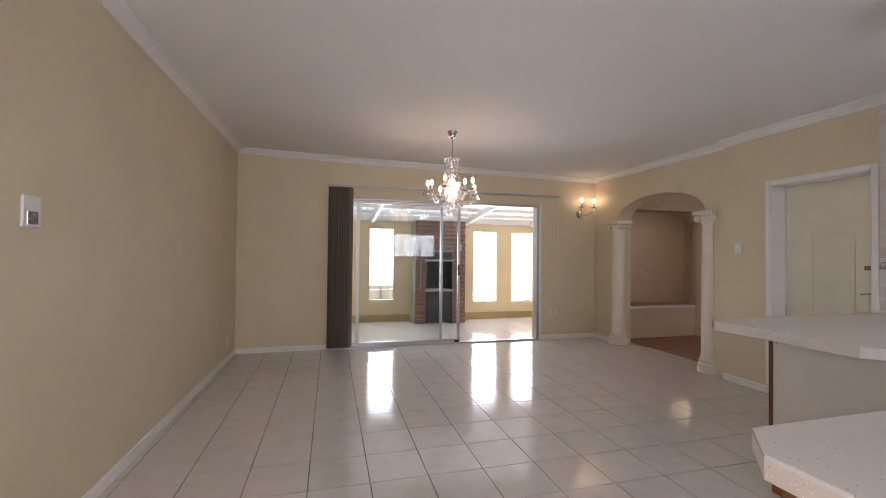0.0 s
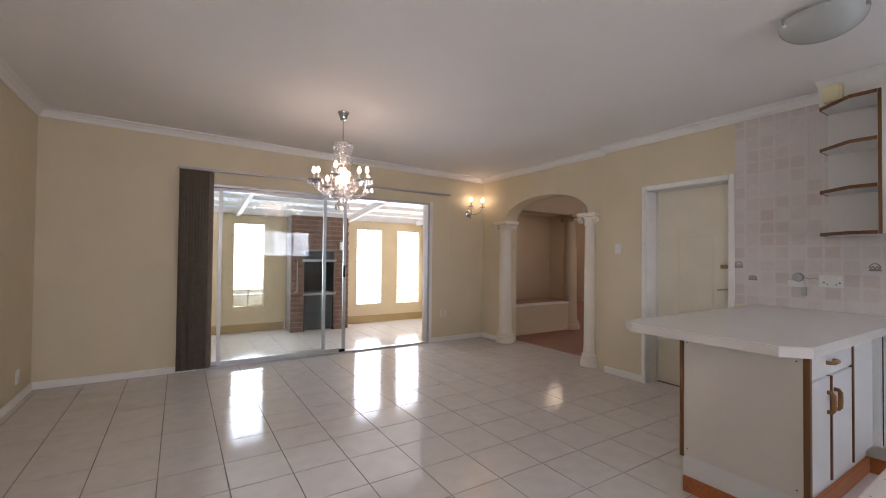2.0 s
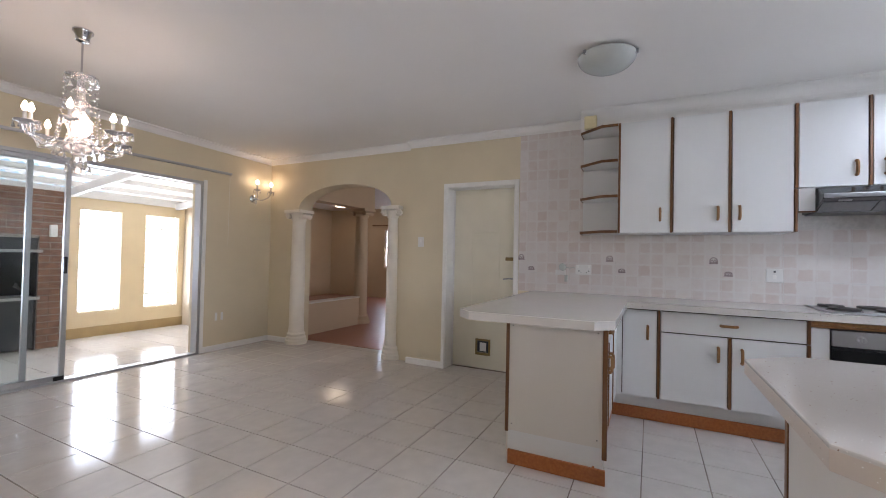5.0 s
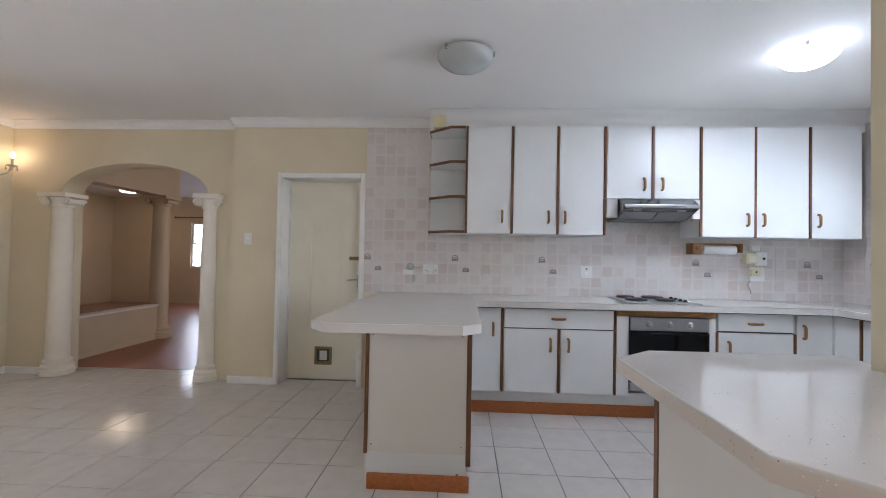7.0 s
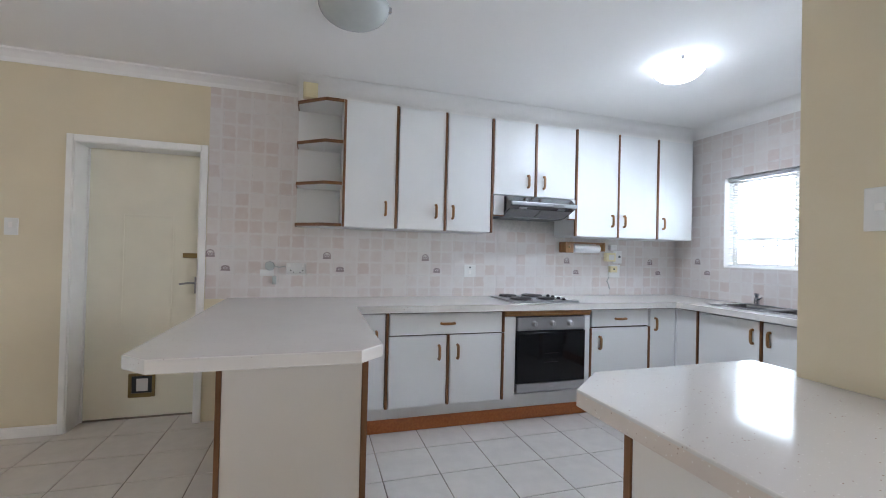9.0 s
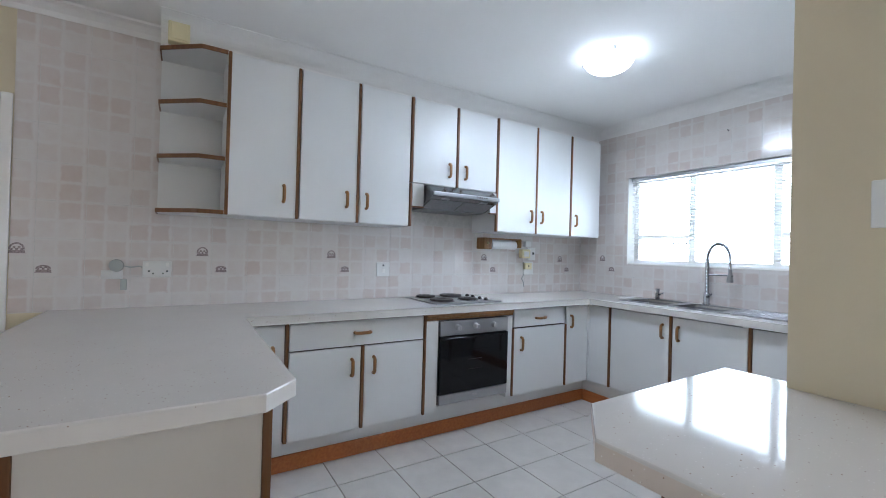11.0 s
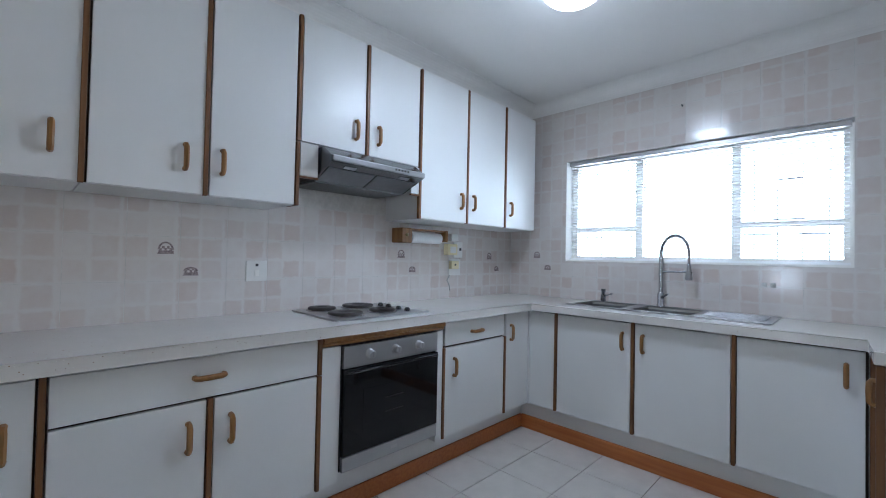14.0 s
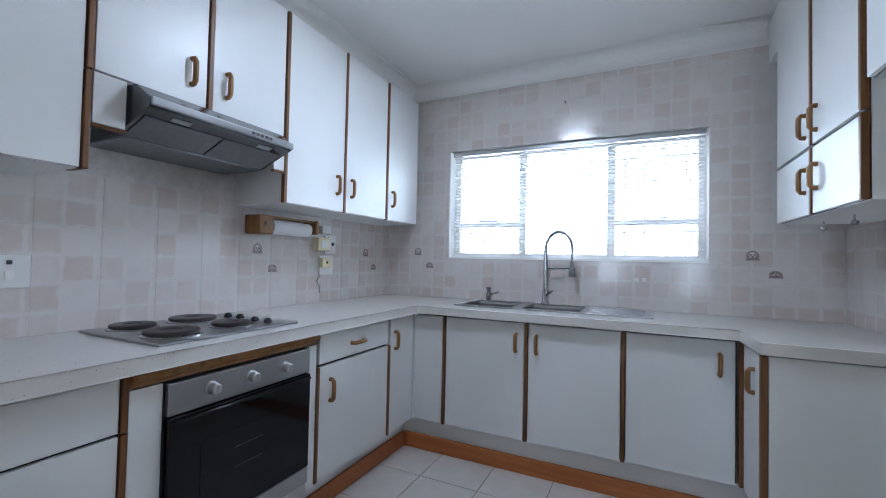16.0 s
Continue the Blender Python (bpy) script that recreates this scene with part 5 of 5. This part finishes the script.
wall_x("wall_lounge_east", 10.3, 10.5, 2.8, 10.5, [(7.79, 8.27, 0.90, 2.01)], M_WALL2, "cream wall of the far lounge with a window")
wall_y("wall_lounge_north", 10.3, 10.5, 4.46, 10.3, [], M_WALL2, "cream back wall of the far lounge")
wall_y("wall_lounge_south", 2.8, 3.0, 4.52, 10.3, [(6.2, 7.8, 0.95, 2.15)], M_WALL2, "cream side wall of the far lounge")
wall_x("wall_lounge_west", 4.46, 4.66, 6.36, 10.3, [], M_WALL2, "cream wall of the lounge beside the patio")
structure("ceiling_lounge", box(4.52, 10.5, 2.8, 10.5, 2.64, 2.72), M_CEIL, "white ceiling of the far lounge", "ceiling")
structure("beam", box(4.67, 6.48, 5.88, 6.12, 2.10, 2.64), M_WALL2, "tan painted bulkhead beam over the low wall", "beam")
lo = thing("low_wall", (5.6, 6.0, 0.0), "tan painted low wall with a white ledge between the rooms", "low wall", kind="structure")
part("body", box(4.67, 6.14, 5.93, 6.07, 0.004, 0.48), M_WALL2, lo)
part("cap", box(4.67, 6.14, 5.91, 6.09, 0.481, 0.505, bevel=0.004), M_TRIM, lo)
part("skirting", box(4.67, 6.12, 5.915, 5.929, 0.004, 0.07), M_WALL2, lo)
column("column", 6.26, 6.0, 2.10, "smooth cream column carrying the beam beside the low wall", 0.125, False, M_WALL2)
rd = thing("raised_platform", (6.0, 8.0, 0.0), "dark red wooden ledge behind the low wall", "platform", kind="structure")
part("deck", box(4.70, 6.12, 6.092, 6.75, 0.004, 0.475), M_REDFLOOR, rd)
fw = thing("window_2", (10.35, 8.03, 0.90), "white framed far window with a thin white curtain", "window", kind="structure")
part("window_frame", boxes([(10.34, 10.38, 7.79, 7.83, 0.90, 2.01), (10.34, 10.38, 8.23, 8.27, 0.90, 2.01), (10.34, 10.38, 7.83, 8.23, 0.90, 0.94), (10.34, 10.38, 7.83, 8.23, 1.97, 2.01), (10.34, 10.38, 7.83, 8.23, 1.48, 1.51), (10.34, 10.38, 8.02, 8.04, 0.94, 1.48)]), M_TRIM, fw)
bm = bmesh.new()
prev = None
for i in range(41):
    y = 7.80 + 0.46 * i / 40
    x = 10.325 + 0.008 * math.sin(i * 1.4)
    cur = (bm.verts.new((x, y, 1.50)), bm.verts.new((x, y, 2.02)))
    if prev:
        bm.faces.new((prev[0], cur[0], cur[1], prev[1]))
    prev = cur
M_SHEER = glass("sheer_curtain", (1, 1, 1), 0.6, 0.75)
cu = thing("sheer_curtain", (10.32, 8.03, 1.5), "thin white gathered curtain over the far window", "curtain")
o = part("cloth", bm, M_SHEER, cu)
cr = thing("curtain_rod", (10.25, 8.2, 2.13), "dark wooden curtain rod above the far window", "curtain rod")
part("rod", tube([(10.24, 7.55, 2.14), (10.24, 8.62, 2.14)], 0.014, 10), M_STRIP, cr)
part("finial", lathe([(0.01, -0.02), (0.025, 0), (0.01, 0.03)], (10.24, 8.64, 2.14), 12, turn=Matrix.Rotation(radians(-90), 4, "X")), M_STRIP, cr)
for y in (7.7, 8.5):
    part("bracket", box(10.24, 10.299, y - 0.01, y + 0.01, 2.13, 2.15), M_STRIP, cr)
structure("backdrop", box(11.9, 11.92, 5.5, 10.5, -0.1, 4.0), M_OUTSIDE, "overexposed bright outdoors beyond the far window", "backdrop")
# unseen window, added as an opening for the lounge fill light
w5 = thing("added_window_5", (7.0, 2.9, 0.95), "plain white framed window added unseen in the lounge side wall", "window", kind="structure")
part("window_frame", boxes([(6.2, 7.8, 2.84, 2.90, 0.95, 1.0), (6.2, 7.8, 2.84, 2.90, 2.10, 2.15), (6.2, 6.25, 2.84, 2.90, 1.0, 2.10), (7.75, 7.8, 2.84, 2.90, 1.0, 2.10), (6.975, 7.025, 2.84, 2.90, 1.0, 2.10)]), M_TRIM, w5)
lp = thing("ceiling_lamp", (9.2, 9.0, 2.64), "small round lit ceiling lamp in the far lounge", "ceiling lamp")
part("disc", lathe([(0.14, -0.05), (0.16, -0.03), (0.16, 0.0)], (9.2, 9.0, 2.639), 24), M_DISC, lp, "", True)

# ---- covered patio behind the sliding door ----
YP = 8.40
structure("floor_patio", box(-1.4, 5.6, Y_BACK + 0.2, YP + 0.2, -0.12, -0.004), M_GROUT, "grout bed of the patio tiles", "floor")
GB = [(0.86, 1.33, 0.43, 1.83), (3.0, 3.52, 0.36, 1.82), (3.85, 4.37, 0.345, 1.82), (-0.75, -0.25, 0.43, 1.83)]
wall_y("wall_patio_north", YP, YP + 0.2, -1.4, 5.6, GB, M_PATIO, "yellow painted patio wall with tall glass block windows", 1.98)
wall_x("wall_patio_west", -1.6, -1.4, Y_BACK, YP + 0.2, [], M_PATIO, "yellow painted patio end wall", 2.5)
wall_x("wall_patio_east", 4.92, 5.12, Y_BACK + 0.2, YP, [], M_PATIO, "yellow painted patio end wall", 2.5)
structure("trim_band", boxes([(-1.4, 1.66, YP - 0.012, YP - 0.001, 0.0, 0.14), (2.70, 4.91, YP - 0.012, YP - 0.001, 0.0, 0.14)]), M_OCHRE, "ochre painted band along the foot of the patio wall", "trim")
for i, (a, b, z0, z1) in enumerate(GB):
    g = thing("glass_block_window", ((a + b) / 2, YP + 0.1, z0), "tall bright window of square glass blocks", "window", "glass block windows", "structure")
    nx, nz = 2, 7
    w, h = (b - a) / nx, (z1 - z0) / nz
    part("mortar_grid", boxes([(a + w * k - 0.0035, a + w * k + 0.0035, YP + 0.06, YP + 0.14, z0, z1) for k in range(1, nx)] + [(a, b, YP + 0.062, YP + 0.138, z0 + h * k - 0.0035, z0 + h * k + 0.0035) for k in range(1, nz)]), M_TRIM, g)
    for k in range(nx):
        for j in range(nz):
            q = part("glass_block", box(a + w * k + 0.005, a + w * (k + 1) - 0.005, YP + 0.07, YP + 0.13, z0 + h * j + 0.005, z0 + h * (j + 1) - 0.005, bevel=0.01), M_GBLOCK, g)
            q.visible_shadow = False
structure("garden_wall", box(0.55, 1.70, 9.20, 9.32, -0.14, 0.66), M_GROUND, "low grey garden wall behind the glass blocks", "garden wall")
structure("backdrop", box(-3, 4.3, 9.6, 9.62, -0.1, 2.05), M_OUTSIDE, "overexposed bright outdoors behind the patio wall", "backdrop")

# roof of corrugated sheets on white timbers
M_POLY = translucent("translucent_sheet", (0.52, 0.53, 0.52), 0.25)


def roof_z(y):
    return 2.035 + 0.11 * (YP - y)



PURLINS = (6.50, 7.0, 7.5, 8.0, 8.40)


def corrugated(y0, y1):
    """One row of sheets: its upper edge tucked under a purlin, its lower edge lying on the next one."""
    bm = bmesh.new()
    rows = []
    n = 560
    for y, z in ((y0, roof_z(y0) + 0.028), (y1, roof_z(y1) + 0.087)):
        rows.append([bm.verts.new((-1.5 + 6.6 * i / n, y, z + 0.026 * math.sin(2 * math.pi * i / 10))) for i in range(n + 1)])
    for i in range(n):
        bm.faces.new((rows[0][i], rows[0][i + 1], rows[1][i + 1], rows[1][i]))
    return bm


structure("beam", box(-1.4, 4.9, YP - 0.04, YP + 0.10, 1.982, roof_z(YP) - 0.002), M_WHITEWOOD, "white timber wall plate under the patio roof", "beam")
rf = thing("patio_roof", (1.8, 7.4, 2.0), "white timber patio roof with rows of corrugated sheets", "roof", kind="structure")
for y0, y1 in zip((Y_BACK + 0.2,) + PURLINS[:-1], PURLINS):
    part("corrugated_sheet", corrugated(y0, y1), M_POLY, rf, "", True)
for y in PURLINS:
    part("purlin", box(-1.4, 4.9, y - 0.03, y + 0.03, roof_z(y), roof_z(y) + 0.06), M_WHITEWOOD, rf)
for x in (-0.6, 0.9, 2.8, 4.3):
    bm = bmesh.new()
    vs = [bm.verts.new((x + dx, y, roof_z(y) + dz)) for y in (Y_BACK + 0.21, YP - 0.05) for dx, dz in ((-0.03, -0.10), (0.03, -0.10), (0.03, -0.002), (-0.03, -0.002))]
    for f in ((0, 1, 2, 3), (7, 6, 5, 4), (0, 4, 5, 1), (1, 5, 6, 2), (2, 6, 7, 3), (3, 7, 4, 0)):
        bm.faces.new([vs[i] for i in f])
    part("rafter", bm, M_WHITEWOOD, rf)

# brick braai fireplace
br = thing("brick_fireplace", (2.15, YP - 0.25, 0.0), "red-brown brick built-in barbecue with a black steel insert", "fireplace")
FX0, FX1, FY0 = 1.68, 2.68, YP - 0.42
part("core", boxes([(FX0 + 0.012, 1.90, FY0 + 0.012, YP - 0.002, 0, 1.975), (2.42, FX1 - 0.012, FY0 + 0.012, YP - 0.002, 0, 1.975), (1.90, 2.42, FY0 + 0.012, YP - 0.002, 1.38, 1.975)]), M_MORTAR, br)
me_b = bpy.data.meshes.new("brick")
bm = box(-0.5, 0.5, -0.006, 0.006, -0.035, 0.035)
bm.to_mesh(me_b)
bm.free()
me_b.materials.append(M_BRICK)
org = ORIGIN[br.name]


def brick_row(x0, x1, z, shift):
    x = x0 - (0.111 if shift else 0.0)
    while x < x1 - 0.02:
        a, b = max(x, x0), min(x + 0.212, x1)
        if b - a > 0.03:
            q = new("brick", me_b)
            q.parent = br
            q.location = Vector(((a + b) / 2, FY0 + 0.007 + random.uniform(-0.002, 0.002), z)) - org
            q.scale = (b - a, 1, 1)
        x += 0.222


for r in range(24):
    z = 0.042 + r * 0.083
    if z < 1.38:
        brick_row(FX0, 1.895, z, r % 2)
        brick_row(2.425, FX1, z, r % 2)
    else:
        brick_row(FX0, FX1, z, r % 2)
part("steel_hood", boxes([(1.902, 2.418, FY0 + 0.03, YP - 0.01, 1.22, 1.378)]), M_DARK, br, "black steel firebox hood")
part("mantel", box(1.87, 2.45, FY0 - 0.04, FY0 + 0.10, 1.20, 1.235, bevel=0.004), M_ALU, br, "pale stone ledge")
part("firebox", boxes([(1.902, 1.92, FY0 + 0.02, YP - 0.01, 0.0, 1.22), (2.40, 2.418, FY0 + 0.02, YP - 0.01, 0.0, 1.22), (1.92, 2.40, YP - 0.03, YP - 0.01, 0.0, 1.22)]), M_BLACK, br)
part("ledge", box(1.88, 2.44, FY0 - 0.03, YP - 0.04, 0.62, 0.655, bevel=0.003), M_ALU, br, "pale ledge")
part("lower_door", box(1.921, 2.399, FY0 + 0.03, FY0 + 0.05, 0.02, 0.615), M_DARK, br)
part("poker", tube([(1.78, FY0 - 0.02, 1.20), (1.785, FY0 - 0.02, 0.72), (1.74, FY0 - 0.02, 0.66)], 0.008, 6), M_ALU, br)
pw = thing("phone_box", (2.55, FY0, 1.45), "small white box fixed on the brickwork", "wall box")
part("case", box(2.51, 2.58, FY0 - 0.05, FY0 - 0.001, 1.40, 1.55, bevel=0.005), M_PLASTIC, pw)

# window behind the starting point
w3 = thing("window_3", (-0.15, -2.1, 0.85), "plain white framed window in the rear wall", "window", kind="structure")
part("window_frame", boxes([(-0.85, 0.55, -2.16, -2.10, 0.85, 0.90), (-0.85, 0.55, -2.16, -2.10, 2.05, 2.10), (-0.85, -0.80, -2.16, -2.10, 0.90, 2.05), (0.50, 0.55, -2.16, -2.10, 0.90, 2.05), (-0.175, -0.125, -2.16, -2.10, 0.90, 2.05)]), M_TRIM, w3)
# second opening, unseen and added for the fill light on the peninsula
w4 = thing("added_window_4", (-1.18, -1.15, 0.85), "plain white framed window added unseen in the side wall", "window", kind="structure")
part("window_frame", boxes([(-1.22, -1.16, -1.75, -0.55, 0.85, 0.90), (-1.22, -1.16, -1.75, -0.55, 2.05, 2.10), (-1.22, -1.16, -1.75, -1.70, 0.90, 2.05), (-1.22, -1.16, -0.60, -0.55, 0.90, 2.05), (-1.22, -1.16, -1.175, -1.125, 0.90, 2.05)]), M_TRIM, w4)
# ---- tiles, last ----


def shared_tile(name, sx, sy, sz, material, bevel=0.0012):
    me = bpy.data.meshes.new(name)
    bm = bmesh.new()
    bmesh.ops.create_cube(bm, size=1, matrix=Matrix.Diagonal((sx, sy, sz, 1)))
    bm.faces.ensure_lookup_table()
    top = [e for e in bm.edges if all(v.co.z > 0 for v in e.verts)] if sz < min(sx, sy) else []
    if top:
        bmesh.ops.bevel(bm, geom=top, offset=bevel, segments=1, affect="EDGES")
    bm.to_mesh(me)
    bm.free()
    me.materials.append(material)
    return me


PITCH = 0.3445
me_t = shared_tile("floor_tile", PITCH - 0.006, PITCH - 0.006, 0.008, M_FTILE)
spare = bmesh.new()
count = 0
for i in range(-5, 13):
    for j in range(-15, 10):
        x = 0.354 + (i + 0.5) * PITCH
        y = 2.968 + (j + 0.5) * PITCH
        x0, x1, y0, y1 = x - PITCH / 2, x + PITCH / 2, y - PITCH / 2, y + PITCH / 2
        lim = 4.64 if y > 3.6 else (4.46 if y0 > 2.2 else 4.25)
        if x1 < X_LEFT or x0 > lim or y1 < Y_WIN or y0 > Y_BACK + 0.0:
            continue
        whole = x0 >= X_LEFT and x1 <= lim and y0 >= Y_WIN and y1 <= Y_BACK + 0.1
        if whole and y > -0.2 and count < 300:
            q = new("floor_tile", me_t)
            q.parent = floor
            q.location = (x, y, -0.004)
            q.rotation_euler = (random.gauss(0, 0.0006), random.gauss(0, 0.0006), 0)
            count += 1
        else:
            box(max(x0 + 0.0025, X_LEFT), min(x1 - 0.0025, lim), max(y0 + 0.0025, Y_WIN), min(y1 - 0.0025, Y_BACK + 0.1), -0.008, 0.0, bm=spare)
tagged(part("cut_tiles", spare, M_FTILE, None, "cut and outlying glazed floor tiles"), category="floor tiles", kind="stuff")
bm = bmesh.new()
for i in range(20):
    for j in range(7):
        x, y = -1.4 + (i + 0.5) * PITCH, Y_BACK + 0.21 + (j + 0.5) * PITCH
        box(x - PITCH / 2 + 0.0025, min(x + PITCH / 2 - 0.0025, 4.9), y - PITCH / 2 + 0.0025, min(y + PITCH / 2 - 0.0025, YP), -0.008, 0.0, bm=bm)
tagged(part("patio_tiles", bm, M_FTILE, None, "glazed pale floor tiles of the patio"), category="floor tiles", kind="stuff")

# wall tiles: whole ones share a mesh, cut ones are made to size
TG = 0.003
HOLE = (wx0, wx1, wz0, wz1)
east_tiles = structure("tile_bed_east", boxes([(X_RIGHT - 0.0064, X_RIGHT - 0.0005, Y_WIN, 2.433, TOP - 0.01, 2.62)]), M_WGROUT, "pale grout bed of the printed kitchen tiles", "wall")
south_tiles = structure("tile_bed_south", boxes([(X_KIT_W, wx0, Y_WIN + 0.0005, Y_WIN + 0.0064, TOP - 0.01, 2.515), (wx1, X_RIGHT, Y_WIN + 0.0005, Y_WIN + 0.0064, TOP - 0.01, 2.515), (wx0, wx1, Y_WIN + 0.0005, Y_WIN + 0.0064, TOP - 0.01, wz0), (wx0, wx1, Y_WIN + 0.0005, Y_WIN + 0.0064, wz1, 2.515)]), M_WGROUT, "pale grout bed of the printed window wall tiles", "wall")
west_tiles = structure("tile_bed_west", boxes([(X_KIT_W + 0.0005, X_KIT_W + 0.0064, Y_WIN, Y_PART - 0.12, TOP - 0.01, 1.6)]), M_WGROUT, "pale grout bed of the side wall tiles", "wall")
me_e = shared_tile("wall_tile", 0.006, TILE - TG, TILE - TG, M_WTILE)
me_s = shared_tile("wall_tile", TILE - TG, 0.006, TILE - TG, M_WTILE)


def lay(parent, me, u_min, u_max, u_phase, place, zmax, hole=None, allowed=None):
    k0 = math.floor((u_min - u_phase) / TILE)
    k1 = math.ceil((u_max - u_phase) / TILE)
    for k in range(k0, k1):
        for j in range(-1, 8):
            a0, a1 = u_phase + k * TILE, u_phase + (k + 1) * TILE
            z0, z1 = TILE_V + j * TILE, TILE_V + (j + 1) * TILE
            if allowed and not allowed((a0 + a1) / 2, (z0 + z1) / 2):
                continue
            rects = [(max(a0, u_min), min(a1, u_max), max(z0, TOP - 0.008), min(z1, zmax))]
            if hole:
                h0, h1, hz0, hz1 = hole
                r = rects[0]
                if r[0] < h1 and r[1] > h0 and r[2] < hz1 and r[3] > hz0:
                    rects = []
                    if r[2] < hz0:
                        rects.append((r[0], r[1], r[2], hz0))
                    if r[3] > hz1:
                        rects.append((r[0], r[1], hz1, r[3]))
                    if r[0] < h0:
                        rects.append((r[0], h0, max(r[2], hz0), min(r[3], hz1)))
                    if r[1] > h1:
                        rects.append((h1, r[1], max(r[2], hz0), min(r[3], hz1)))
            for r in rects:
                if r[1] - r[0] < 0.012 or r[3] - r[2] < 0.012:
                    continue
                if abs(r[1] - r[0] - TILE) < 1e-6 and abs(r[3] - r[2] - TILE) < 1e-6:
                    q = new("wall_tile", me)
                    q.parent = parent
                    q.location = place((r[0] + r[1]) / 2, (r[2] + r[3]) / 2)
                    q.rotation_euler = (random.gauss(0, 0.0008), random.gauss(0, 0.0008), random.gauss(0, 0.0008))
                else:
                    c = place((r[0] + r[1]) / 2, (r[2] + r[3]) / 2)
                    w, h = (r[1] - r[0] - TG) / 2, (r[3] - r[2] - TG) / 2
                    if parent is south_tiles:
                        bm = box(c[0] - w, c[0] + w, c[1] - 0.003, c[1] + 0.003, c[2] - h, c[2] + h)
                    else:
                        bm = box(c[0] - 0.003, c[0] + 0.003, c[1] - w, c[1] + w, c[2] - h, c[2] + h)
                    part("cut_tile", bm, M_WTILE, parent)


lay(east_tiles, me_e, Y_WIN + 0.006, 2.433, 1.504, lambda u, z: (X_RIGHT - 0.0045, u, z), 2.56, allowed=lambda u, z: z < 1.55 or u > 1.75)
lay(south_tiles, me_s, X_KIT_W + 0.006, X_RIGHT - 0.006, 1.504 + 4.27 - Y_WIN - 0.003 - 2 * TILE * 10, lambda u, z: (u, Y_WIN + 0.0045, z), 2.515, HOLE)
lay(west_tiles, me_e, Y_WIN + 0.008, -0.40, 1.504, lambda u, z: (X_KIT_W + 0.0045, u, z), 1.6)


def motif(y_or_x, z, wall, big):
    """A small printed flower basket on a tile square, as a thin raised transfer."""
    def shape(points, w, bm):
        for (a0, b0), (a1, b1) in zip(points, points[1:]):
            d = Vector((a1 - a0, b1 - b0)).normalized() * w / 2
            q = [(a0 - d.y, b0 + d.x), (a1 - d.y, b1 + d.x), (a1 + d.y, b1 - d.x), (a0 + d.y, b0 - d.x)]
            rows = []
            for depth in (0.0076, 0.0084):
                rows.append([bm.verts.new((X_RIGHT - depth, y_or_x - a, z + b) if wall == "E" else (y_or_x - a, Y_WIN + depth, z + b)) for a, b in q])
            bm.faces.new(rows[1])
            for i in range(4):
                bm.faces.new((rows[0][i], rows[0][(i + 1) % 4], rows[1][(i + 1) % 4], rows[1][i]))
    bm = bmesh.new()
    shape([(-0.034, -0.028), (0.034, -0.028)], 0.004, bm)
    shape([(-0.030, -0.020), (0.032, -0.020)], 0.012, bm)
    rise = 0.018 if big else 0.034
    shape([(0.028 * math.cos(a), -0.010 + rise * math.sin(a)) for a in (math.pi * i / 10 for i in range(11))], 0.008, bm)
    for k in range(5):
        a0, b0 = -0.020 + k * 0.010, -0.008 + 0.009 * (k % 2)
        shape([(a0 - 0.005, b0), (a0 + 0.005, b0)], 0.012, bm)
    part("printed_motif", bm, M_MOTIF, east_tiles if wall == "E" else south_tiles, "grey-pink flower print")


for y in (2.405, 1.556, 0.73, -0.69, -1.69):
    motif(y, 1.27, "E", False)
    motif(y - 0.106, 1.167, "E", True)
for x in (3.97, 1.75):
    motif(x, 1.29, "S", False)
    motif(x - 0.108, 1.19, "S", True)
